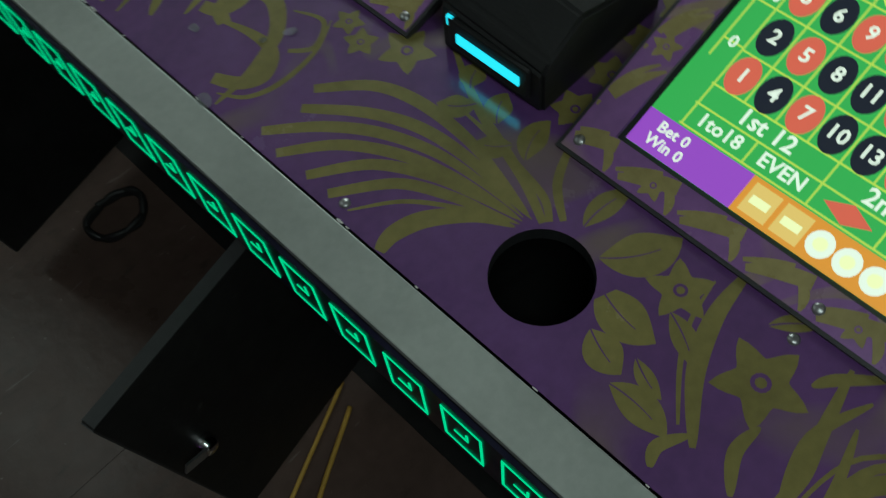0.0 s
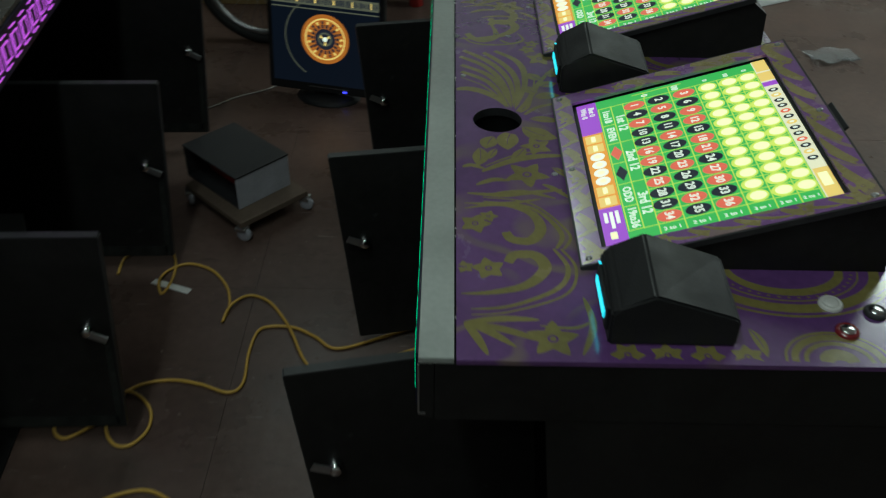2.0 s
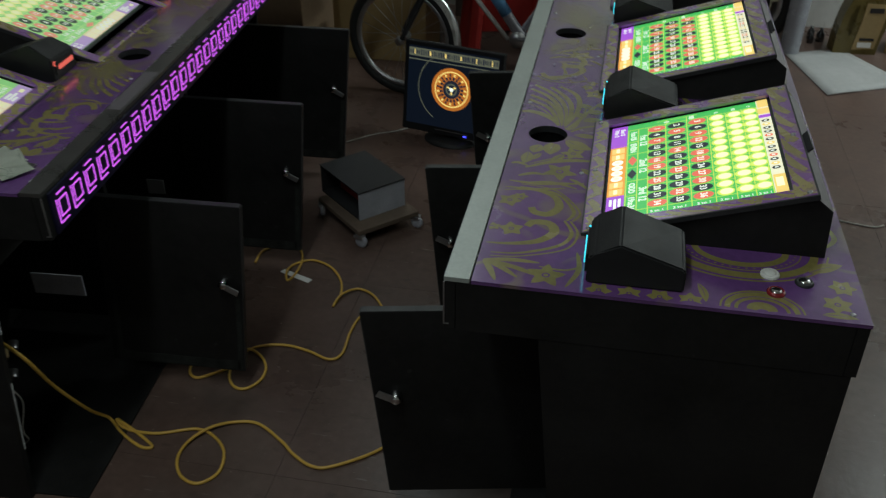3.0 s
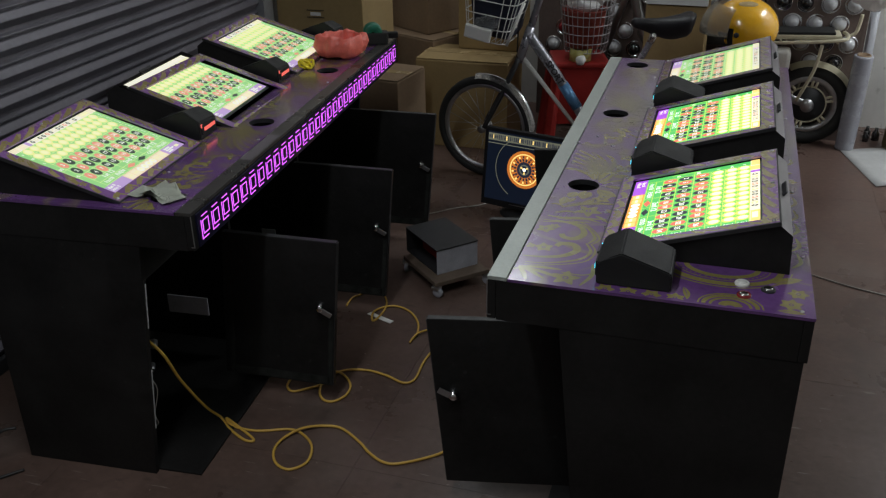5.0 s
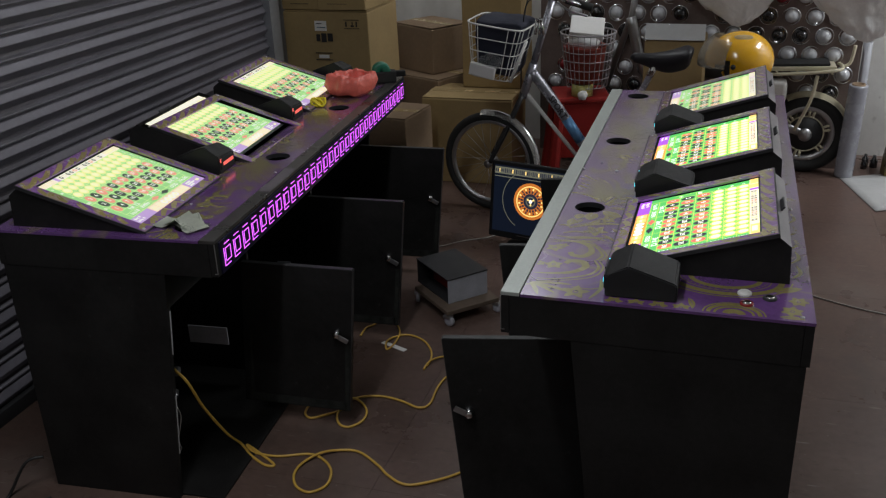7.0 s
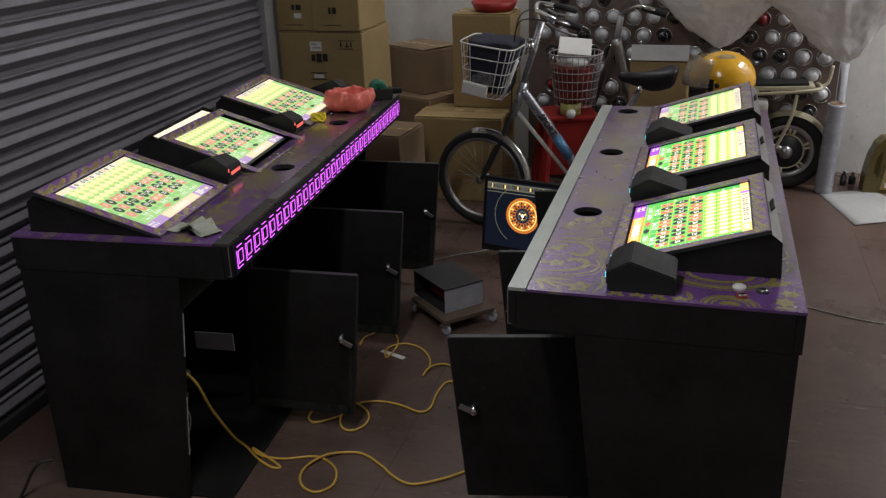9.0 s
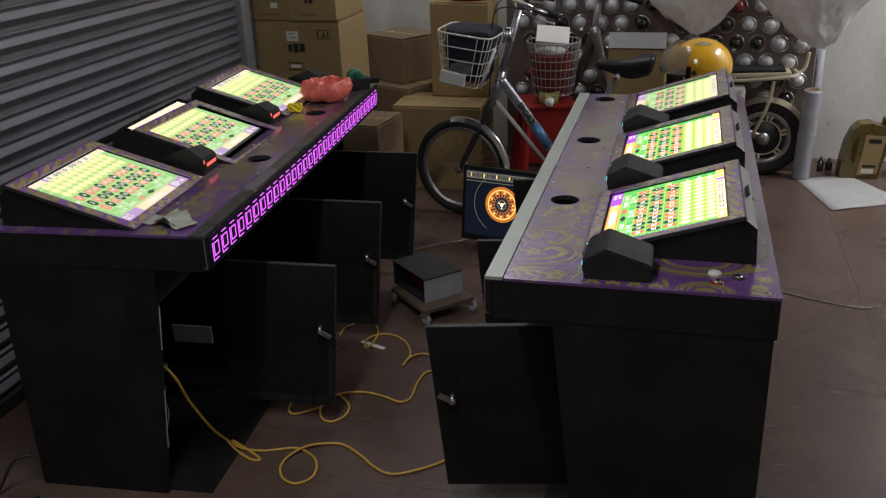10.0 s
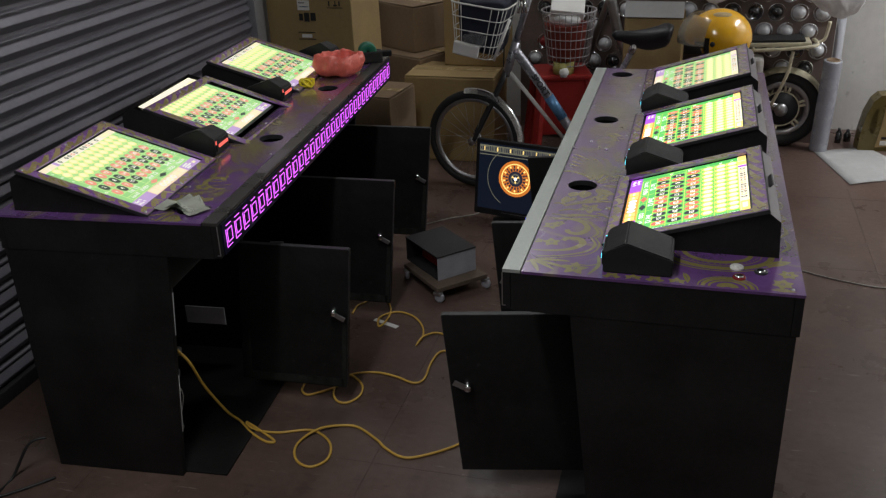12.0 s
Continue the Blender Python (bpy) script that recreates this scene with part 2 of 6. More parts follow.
scuff(SHUT, (0.15, 0.14, 0.14), 5, 0.56, 0.72, (1, 0.3, 1), 0.6)

# what gives off light: the displays and the lamp strips
S = 1.58
D_GREEN = glow("display_green", (0.085, 0.53, 0.115), 0.95 * S)
D_LINE = glow("display_line_yellow", (0.62, 0.85, 0.12), 1.0 * S)
D_RED = glow("display_red", (0.85, 0.15, 0.10), 1.0 * S)
D_BLACK = glow("display_black", (0.012, 0.015, 0.03), 1.0 * S)
D_WHITE = glow("display_white", (0.95, 1.0, 0.9), 1.15 * S)
D_PURPLE = glow("display_purple", (0.38, 0.08, 0.70), 1.0 * S)
D_ORANGE = glow("display_orange", (0.92, 0.36, 0.05), 1.0 * S)
D_AMBER = glow("display_amber", (0.98, 0.66, 0.20), 1.0 * S)
D_YELLOW = glow("display_yellow", (0.80, 0.90, 0.16), 1.0 * S)
D_LEMON = glow("display_lemon", (1.0, 1.0, 0.56), 1.2 * S)
D_PALE = glow("display_pale", (0.95, 0.88, 0.66), 1.0 * S)
D_NIGHT = glow("display_night_blue", (0.004, 0.008, 0.02), 0.8)
D_WHEEL = glow("display_wheel_orange", (0.85, 0.25, 0.04), 0.8)
D_DIM = glow("display_dim_grey", (0.30, 0.30, 0.22), 0.5)
L_GREEN = glow("green_led", (0.0, 1.0, 0.42), 1.35)
L_VIOLET = glow("violet_led", (0.72, 0.12, 1.0), 2.2)
L_CYAN = glow("cyan_lamp", (0.08, 0.75, 1.0), 2.2)
L_REDL = glow("red_lamp", (1.0, 0.15, 0.12), 1.2)
L_BLUE = glow("blue_lamp", (0.05, 0.05, 1.0), 5.0)


# left screens and the far right one; slanting view's washed look painted in
ASLANT_MATS = [glow("pale_" + n, c, 0.70 * S) for n, c in (
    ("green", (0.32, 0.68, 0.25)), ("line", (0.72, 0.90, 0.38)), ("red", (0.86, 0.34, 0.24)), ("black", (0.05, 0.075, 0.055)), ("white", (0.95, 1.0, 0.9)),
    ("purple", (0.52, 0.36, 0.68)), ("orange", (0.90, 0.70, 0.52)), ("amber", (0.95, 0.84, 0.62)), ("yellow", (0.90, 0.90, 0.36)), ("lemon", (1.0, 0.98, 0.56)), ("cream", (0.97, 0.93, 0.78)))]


# ---- mesh helpers ----
def mesh_of(name, bm, mats):
    bmesh.ops.recalc_face_normals(bm, faces=bm.faces)
    me = bpy.data.meshes.new(name)
    bm.to_mesh(me)
    bm.free()
    for m in mats if isinstance(mats, (list, tuple)) else [mats]:
        me.materials.append(m)
    return me


def smooth(me, on=True):
    me.polygons.foreach_set("use_smooth", [on] * len(me.polygons))
    return me


def part(name, bm, mats, parent=None, label="", m=None, soft=False):
    ob = new(name, mesh_of(name, bm, mats))
    if soft:
        smooth(ob.data)
    if parent:
        ob.parent = parent
    if m:
        ob.matrix_basis = m
    return tagged(ob, label)


def share(name, me, parent, m, label=""):
    ob = new(name, me)
    ob.parent = parent
    ob.matrix_basis = m
    return tagged(ob, label)


def thing(name, label, category, m=None, group="", kind=""):
    ob = new(name)
    if m:
        ob.matrix_basis = m
    return tagged(ob, label, category, group, kind)


def box(bm, x0, y0, z0, x1, y1, z1, bevel=0.0, mi=0, m=None):
    v = [bm.verts.new(p) for p in ((x0, y0, z0), (x1, y0, z0), (x1, y1, z0), (x0, y1, z0), (x0, y0, z1), (x1, y0, z1), (x1, y1, z1), (x0, y1, z1))]
    fs = [bm.faces.new([v[i] for i in q]) for q in ((3, 2, 1, 0), (4, 5, 6, 7), (0, 1, 5, 4), (1, 2, 6, 5), (2, 3, 7, 6), (3, 0, 4, 7))]
    if bevel:
        es = list({e for f in fs for e in f.edges})
        r = bmesh.ops.bevel(bm, geom=es, offset=bevel, segments=2, affect="EDGES", profile=0.6)
        fs = list({f for w in r["verts"] for f in w.link_faces} | {f for f in fs if f.is_valid})
    for f in fs:
        f.material_index = mi
    if m:
        bmesh.ops.transform(bm, matrix=m, verts=list({w for f in fs for w in f.verts}))
    return bm


def boxed(*a, **k):
    return box(bmesh.new(), *a, **k)


def prism(bm, profile, y0, y1, mi=0, bevel=0.0):
    """A profile of (x, z) drawn out from y0 to y1."""
    a = [bm.verts.new((x, y0, z)) for x, z in profile]
    b = [bm.verts.new((x, y1, z)) for x, z in profile]
    n = len(profile)
    fs = [bm.faces.new(a[::-1]), bm.faces.new(b)]
    fs += [bm.faces.new((a[i], a[(i + 1) % n], b[(i + 1) % n], b[i])) for i in range(n)]
    for f in fs:
        f.material_index = mi
    if bevel:
        bmesh.ops.bevel(bm, geom=list({e for f in fs for e in f.edges}), offset=bevel, segments=2, affect="EDGES")
    return bm


def tube(bm, pts, r, n=10, closed=False, mi=0, caps=True, r2=None):
    """A round tube along points; r2: its radius at the far end."""
    pts = [Vector(p) for p in pts]
    rings, up = [], None
    for i, p in enumerate(pts):
        if closed:
            d = pts[(i + 1) % len(pts)] - pts[i - 1]
        else:
            d = pts[min(i + 1, len(pts) - 1)] - pts[max(i - 1, 0)]
        d.normalize()
        if up is None:
            up = d.orthogonal().normalized()
        up = (up - d * up.dot(d)).normalized()
        side = d.cross(up)
        rad = r if r2 is None else r + (r2 - r) * i / (len(pts) - 1)
        rings.append([bm.verts.new(p + rad * (math.cos(2 * math.pi * k / n) * up + math.sin(2 * math.pi * k / n) * side)) for k in range(n)])
    last = len(rings) if closed else len(rings) - 1
    for i in range(last):
        a, b = rings[i], rings[(i + 1) % len(rings)]
        for k in range(n):
            bm.faces.new((a[k], a[(k + 1) % n], b[(k + 1) % n], b[k])).material_index = mi
    if caps and not closed:
        bm.faces.new(rings[0][::-1]).material_index = mi
        bm.faces.new(rings[-1]).material_index = mi
    return bm


def lathe(bm, profile, n=24, mi=0, m=None):
    """A profile of (radius, z) turned round the z axis."""
    rings = []
    for r, z in profile:
        rings.append([bm.verts.new((r * math.cos(2 * math.pi * k / n), r * math.sin(2 * math.pi * k / n), z)) for k in range(n)] if r > 1e-6 else [bm.verts.new((0, 0, z))])
    made = [w for q in rings for w in q]
    for a, b in zip(rings, rings[1:]):
        for k in range(n):
            q = [a[k % len(a)], a[(k + 1) % n % len(a)], b[(k + 1) % n % len(b)], b[k % len(b)]]
            u = list(dict.fromkeys(q))
            if len(u) > 2:
                bm.faces.new(u).material_index = mi
    if m:
        bmesh.ops.transform(bm, matrix=m, verts=made)
    return bm


def glide(pts, steps=8, closed=False):
    """A smooth curve through points."""
    pts = [Vector(p) for p in pts]
    n, out = len(pts), []
    for i in range(n if closed else n - 1):
        a, b, c, d = [pts[(i + k) % n] if closed else pts[min(max(i + k, 0), n - 1)] for k in (-1, 0, 1, 2)]
        for s in range(steps):
            t = s / steps
            out.append(0.5 * (2 * b + (c - a) * t + (2 * a - 5 * b + 4 * c - d) * t * t + (3 * b - a - 3 * c + d) * t ** 3))
    return out if closed else out + [pts[-1]]


def text_mesh(cache={}):
    def get(body):
        if body not in cache:
            cu = bpy.data.curves.new("lettering", "FONT")
            cu.body, cu.align_x, cu.align_y, cu.resolution_u = body, "CENTER", "CENTER", 2
            cu.offset = 0.022
            ob = bpy.data.objects.new("lettering", cu)
            scene.collection.objects.link(ob)
            dg = bpy.context.evaluated_depsgraph_get()
            cache[body] = bpy.data.meshes.new_from_object(ob.evaluated_get(dg))
            bpy.data.objects.remove(ob)
        return cache[body]
    return get


lettering = text_mesh()


def write(bm, body, u, v, size, mi, z=0.0, turn=0.0, wide=1.0):
    """Words in the plane of bm, middle at (u, v)."""
    me = lettering(body)
    m = Matrix.Translation((u, v, z)) @ Matrix.Rotation(radians(turn), 4, "Z") @ Matrix.Diagonal((size * wide, size, 1, 1))
    vs = [bm.verts.new(m @ w.co) for w in me.vertices]
    for p in me.polygons:
        try:
            bm.faces.new([vs[i] for i in p.vertices]).material_index = mi
        except ValueError:
            pass


def flat(bm, pts, mi, z):
    bm.faces.new([bm.verts.new((x, y, z)) for x, y in pts]).material_index = mi


def rect(bm, u0, v0, u1, v1, mi, z):
    flat(bm, ((u0, v0), (u1, v0), (u1, v1), (u0, v1)), mi, z)


def disc(bm, u, v, ru, rv, mi, z, n=16):
    flat(bm, [(u + ru * math.cos(2 * math.pi * k / n), v + rv * math.sin(2 * math.pi * k / n)) for k in range(n)], mi, z)


# ---- the room ----
def setting(name, bm, mats, label):
    return tagged(part(name, bm, mats), label, "", "", "structure")


XS, YB, YF, XR, ZC = -1.760, 3.80, -3.6, 3.1, 3.0
sub = setting("floor", boxed(XS - 0.3, YF, -0.12, XR + 0.1, YB + 0.1, -0.006), JOINT, "worn brown floor of large slabs with thin joints")
# ceiling, east and south walls are out of view, added to close the room
setting("ceiling", boxed(XS - 0.4, YF - 0.1, ZC, XR + 0.1, YB + 0.1, ZC + 0.12), CEIL, "plain painted ceiling")
setting("wall_north", boxed(XS - 0.3, YB, 0, XR, YB + 0.12, ZC), WALL, "white plastered wall behind the bicycles")
setting("wall_east", boxed(XR, YF, 0, XR + 0.12, YB + 0.12, ZC), WALL, "white plastered side wall")
setting("wall_south", boxed(XS - 0.3, YF - 0.12, 0, XR + 0.12, YF, ZC), WALL, "white plastered wall")
setting("wall_west", boxed(XS - 0.16, 2.52, 0, XS - 0.04, YB, ZC), WALL, "white plastered wall beside the shutter")

# roller shutter: every slat a curved strip hooked into the next
shutter = thing("roller_shutter", "closed grey steel roller shutter with horizontal slats", "shutter", kind="structure")
PITCH = 0.0835
slat_profile = ((0, 0), (0.004, 0.001), (0.0195, 0.022), (0.0212, 0.025), (0.0205, 0.028), (0.0065, 0.048), (0.001, 0.0515), (0.001, 0.0550), (0.0085, 0.0575), (0.0115, 0.062), (0.0105, 0.066), (0.003, 0.0705), (0.001, 0.0720), (0.0, 0.0835))
bm = bmesh.new()
rows_ = [[bm.verts.new((x, y, z)) for y in (-3.55, 2.40)] for x, z in slat_profile]
back_ = [[bm.verts.new((x - 0.006, y, z)) for y in (-3.55, 2.40)] for x, z in slat_profile]
for q in (rows_, back_):
    for a, b in zip(q, q[1:]):
        bm.faces.new((a[0], a[1], b[1], b[0]))
slat_me = mesh_of("slat", bm, SHUT)
for k in range(36):
    share("slat", slat_me, shutter, pose(XS - 0.01, 0, 0.05 + k * PITCH))
part("bottom_bar", boxed(XS - 0.02, -3.55, 0.0, XS + 0.018, 2.40, 0.05, bevel=0.004), DARKGREY, shutter, "dark rubber-edged bottom bar")
bm = boxed(XS - 0.05, 2.385, 0, XS + 0.035, 2.395, ZC)
box(bm, XS + 0.027, 2.395, 0, XS + 0.035, 2.47, ZC)
box(bm, XS - 0.05, 2.47, 0, XS + 0.035, 2.48, ZC)
box(bm, XS - 0.05, 2.395, 0, XS - 0.042, 2.47, ZC)
part("guide_rail", bm, JAMB, shutter, "folded steel guide rail")

# ---- the two game consoles ----
W, LEN, H = 0.623, 1.82, 0.81
HOLE_X, HOLES, HOLE_R = 0.108, (0.537, 1.139, 1.730), 0.0385
STEP = (0.0, 0.602, 1.193)
TAU = math.atan(0.313)


def arc(x0, y0, x1, y1, bulge, n=14):
    """Points along a bow from one place to another."""
    a, b = Vector((x0, y0)), Vector((x1, y1))
    d = b - a
    c = (a + b) / 2 + Vector((-d.y, d.x)) * bulge
    return [(1 - t) ** 2 * a + 2 * t * (1 - t) * c + t * t * b for t in [i / n for i in range(n + 1)]]


LAYER = [0]


def lift(z):
    """Each stroke of ink lies a hair above the last."""
    LAYER[0] = (LAYER[0] + 1) % 90
    return z + 0.000002 * LAYER[0]


def brush(bm, pts, w0, w1, w2, z, mi=0):
    """A flat stroke: its width at the start, middle and end."""
    z = lift(z)
    left, right = [], []
    n = len(pts) - 1
    for i, p in enumerate(pts):
        d = (pts[min(i + 1, n)] - pts[max(i - 1, 0)]).normalized()
        t = i / n
        w = (w0 * (1 - t) ** 2 + 2 * w1 * t * (1 - t) * 1.6 + w2 * t * t) / 2
        s = Vector((-d.y, d.x)) * max(w, 0.0004)
        left.append(bm.verts.new((*(p + s), z)))
        right.append(bm.verts.new((*(p - s), z)))
    for i in range(n):
        bm.faces.new((left[i], left[i + 1], right[i + 1], right[i])).material_index = mi


def star(bm, x, y, r, a0, z, k=5, inner=0.55):
    """A flower of k petals with an eye."""
    z = lift(z)
    n = 8 * k
    pts = []
    for i in range(n):
        t = 1 - abs(math.sin(math.pi * k * i / n))
        rr = r * (inner + (1.06 - inner) * t ** 0.85)
        a = radians(a0) + 2 * math.pi * i / n
        pts.append((x + rr * math.cos(a), y + rr * math.sin(a), z))
    c = bm.verts.new((x, y, z))
    vs = [bm.verts.new(p) for p in pts]
    for i in range(n):
        bm.faces.new((c, vs[i], vs[(i + 1) % n]))
    disc(bm, x, y, r * 0.22, r * 0.22, 1, lift(z), 12)
    disc(bm, x, y, r * 0.13, r * 0.13, 0, lift(z), 8)


def leaf(bm, x0, y0, x1, y1, w, z, bulge=0.12):
    brush(bm, arc(x0, y0, x1, y1, bulge), 0.001, w, 0.0005, z)
    if w > 0.015:  # a thin vein
        brush(bm, arc(x0, y0, x1, y1, bulge)[:11], 0.0012, 0.0009, 0.0004, z, 1)


def stroke(bm, pts, w0, w1, w2, z, dy=0.0):
    """A tapering stroke through places (x, y)."""
    brush(bm, [Vector((p.x, p.y)) for p in glide([(x, y + dy, 0) for x, y in pts], 7)], w0, w1, w2, z)


def ornament(bm, dy, z):
    """The printed scrolls round one player's place; dy: where along the top."""
    def T(w0, w1, w2, *pts):
        stroke(bm, pts, w0, w1, w2, z, dy)

    def P(*a):
        return [v + (dy if i % 2 else 0) for i, v in enumerate(a)]
    # feathers that fan out from the stem by the cup hole
    feathers = (((0.112, 0.785), (0.146, 0.751), (0.159, 0.712), (0.159, 0.662), (0.150, 0.616), (0.140, 0.578)),
                ((0.092, 0.778), (0.124, 0.735), (0.142, 0.692), (0.146, 0.644), (0.141, 0.599), (0.138, 0.573)),
                ((0.056, 0.785), (0.091, 0.752), (0.117, 0.714), (0.133, 0.668), (0.137, 0.621), (0.135, 0.579)),
                ((0.050, 0.760), (0.088, 0.729), (0.113, 0.688), (0.126, 0.643), (0.131, 0.601), (0.132, 0.577)),
                ((0.052, 0.727), (0.093, 0.696), (0.116, 0.654), (0.126, 0.614), (0.131, 0.581)),
                ((0.052, 0.702), (0.093, 0.670), (0.112, 0.633), (0.122, 0.599), (0.129, 0.577)))
    for k, f in enumerate(feathers):
        T(0.0085, 0.0112 - 0.0005 * k, 0.0006, *f)
    T(0.0015, 0.0045, 0.001, (0.052, 0.680), (0.085, 0.655), (0.108, 0.622), (0.124, 0.590))
    T(0.0080, 0.0160, 0.0015, (0.044, 0.637), (0.061, 0.640), (0.086, 0.631), (0.112, 0.606), (0.125, 0.578))
    T(0.0060, 0.0080, 0.003, (0.141, 0.565), (0.158, 0.597), (0.171, 0.631), (0.184, 0.667), (0.202, 0.702), (0.223, 0.736))
    T(0.0050, 0.0060, 0.002, (0.145, 0.562), (0.158, 0.579), (0.165, 0.609), (0.172, 0.640), (0.176, 0.680))
    T(0.0050, 0.0070, 0.002, (0.152, 0.555), (0.172, 0.578), (0.195, 0.590), (0.214, 0.596))
    # leaves round the hole and up the stem
    leaf(bm, *P(0.146, 0.517, 0.198, 0.483), 0.044, z, -0.18)
    leaf(bm, *P(0.130, 0.503, 0.121, 0.447), 0.042, z, -0.15)
    leaf(bm, *P(0.100, 0.486, 0.088, 0.450), 0.034, z, -0.1)
    leaf(bm, *P(0.158, 0.541, 0.206, 0.534), 0.024, z, 0.15)
    for x0, y0, x1, y1 in ((0.173, 0.611, 0.214, 0.621), (0.178, 0.628, 0.160, 0.652), (0.184, 0.650, 0.212, 0.664), (0.188, 0.676, 0.168, 0.700), (0.196, 0.690, 0.220, 0.700)):
        leaf(bm, *P(x0, y0, x1, y1), 0.028, z, 0.2)
    # five-petalled flowers
    star(bm, 0.164, 0.459 + dy, 0.024, 38, z, 5, 0.56)
    star(bm, 0.145, 0.380 + dy, 0.032, 60, z, 5, 0.56)
    star(bm, 0.190, 0.756 + dy, 0.024, 10, z, 5, 0.60)
    star(bm, 0.171, 0.792 + dy, 0.015, 40, z, 5, 0.62)
    star(bm, 0.180, 0.816 + dy, 0.014, 10, z, 5, 0.62)
    # stems and blades between the flowers
    T(0.0040, 0.0150, 0.004, (0.080, 0.386), (0.122, 0.415), (0.164, 0.430), (0.206, 0.433))
    T(0.0030, 0.0110, 0.002, (0.071, 0.351), (0.096, 0.365), (0.120, 0.363))
    T(0.0020, 0.0100, 0.002, (0.165, 0.355), (0.180, 0.345), (0.204, 0.318))
    T(0.0030, 0.0100, 0.002, (0.052, 0.398), (0.066, 0.403), (0.086, 0.392))
    T(0.0020, 0.0090, 0.002, (0.092, 0.329), (0.136, 0.336), (0.181, 0.320))
    T(0.0020, 0.0040, 0.001, (0.086, 0.402), (0.120, 0.426), (0.150, 0.440), (0.186, 0.446))
    leaf(bm, *P(0.146, 0.454, 0.124, 0.418), 0.022, z, 0.1)
    leaf(bm, *P(0.078, 0.452, 0.074, 0.402), 0.030, z, 0.12)
    leaf(bm, *P(0.104, 0.450, 0.092, 0.420), 0.016, z, -0.1)
    leaf(bm, *P(0.182, 0.400, 0.206, 0.372), 0.016, z)
    # curls past the feathers
    T(0.0020, 0.0130, 0.011, (0.107, 0.905), (0.116, 0.871), (0.115, 0.842), (0.094, 0.827), (0.075, 0.836), (0.064, 0.857))
    T(0.0015, 0.0060, 0.001, (0.056, 0.842), (0.070, 0.820), (0.098, 0.810), (0.138, 0.813), (0.171, 0.828))
    T(0.0015, 0.0050, 0.004, (0.157, 0.861), (0.166, 0.833), (0.142, 0.817), (0.124, 0.831))
    # two large hooks and the double line that wraps them
    e = 0.0 if dy == 0 else 0.085
    T(0.002, 0.015, 0.012, (0.054, 0.293 + e), (0.105, 0.303 + e), (0.143, 0.285 + e), (0.155, 0.250 + e), (0.140, 0.222 + e), (0.116, 0.224 + e), (0.108, 0.240 + e))
    T(0.002, 0.016, 0.012, (0.048, 0.113 + 1.4 * e), (0.089, 0.117 + 1.4 * e), (0.130, 0.132 + 1.4 * e), (0.154, 0.164 + 1.4 * e), (0.144, 0.190 + 1.4 * e), (0.118, 0.191 + 1.4 * e), (0.108, 0.175 + 1.4 * e))
    if dy == 0:
        star(bm, 0.083, 0.163, 0.021, 30, z, 5, 0.66)
        star(bm, 0.053, 0.165, 0.012, 30, z, 5, 0.66)
        star(bm, 0.068, 0.258, 0.021, 0, z, 5, 0.66)
        star(bm, 0.086, 0.275, 0.013, 0, z, 5, 0.66)
        star(bm, 0.153, 0.036, 0.030, 15, z, 5, 0.56)
        T(0.003, 0.012, 0.003, (0.058, 0.330), (0.105, 0.326), (0.138, 0.332), (0.192, 0.342))
        T(0.002, 0.008, 0.002, (0.054, 0.305), (0.110, 0.306), (0.160, 0.318))
        for g, w in ((0.0, 0.007), (0.010, 0.003)):
            T(0.002, w, 0.004, (0.080, 0.310 + g), (0.146, 0.296 + g), (0.181 + g, 0.240), (0.172 + g, 0.205))
            T(0.004, w, 0.002, (0.168 + g, 0.205), (0.183 + g, 0.165), (0.166 + g, 0.125 - g), (0.108, 0.092 - g), (0.060, 0.085 - g))
        for x1, y1 in ((0.140, 0.068), (0.146, 0.030), (0.110, 0.022), (0.078, 0.008)):
            T(0.003, 0.012, 0.002, (0.052, 0.062), ((0.052 + x1) / 2, 0.004 + (0.062 + y1) / 2), (x1, y1))
        T(0.002, 0.005, 0.002, (0.140, 0.058), (0.180, 0.055), (0.206, 0.070))
        T(0.002, 0.010, 0.002, (0.185, 0.010), (0.202, 0.060), (0.196, 0.110))
    # what shows between the raised displays
    for r, w in ((0.050, 0.010), (0.066, 0.002), (0.080, 0.012), (0.094, 0.003)):
        T(w, w, w, *[(0.452 + r * 1.45 * math.cos(radians(a)), 0.176 + r * math.sin(radians(a))) for a in range(182, 360, 22)])
    for k in range(22):
        a = radians(186 + k * 8)
        disc(bm, 0.452 + 0.060 * 1.45 * math.cos(a), 0.176 + dy + 0.060 * math.sin(a), 0.0022, 0.0016, 0, lift(z), 6)
    for r, w in ((0.012, 0.014), (0.030, 0.005), (0.040, 0.008), (0.048, 0.003)):
        T(w, w, w, *[(0.472 + r * 1.25 * math.cos(radians(a)), 0.006 + r * math.sin(radians(a))) for a in range(0, 181, 20)])
    for k in range(4):
        star(bm, 0.235 + 0.045 * k, 0.012 + dy, 0.019, 30 * k, z, 6, 0.7)
    star(bm, 0.582, 0.042 + dy, 0.022, 20, z, 6, 0.7)
    star(bm, 0.596, 0.088 + dy, 0.020, 60, z, 6, 0.7)
    leaf(bm, *P(0.552, 0.120, 0.606, 0.152), 0.030, z)
    leaf(bm, *P(0.556, 0.012, 0.606, 0.010), 0.018, z)
    leaf(bm, *P(0.382, 0.060, 0.392, 0.012), 0.016, z)
    for k in range(5):
        T(0.002, 0.010, 0.002, (0.588, 0.20 + 0.08 * k), (0.606, 0.23 + 0.08 * k), (0.600, 0.27 + 0.08 * k))


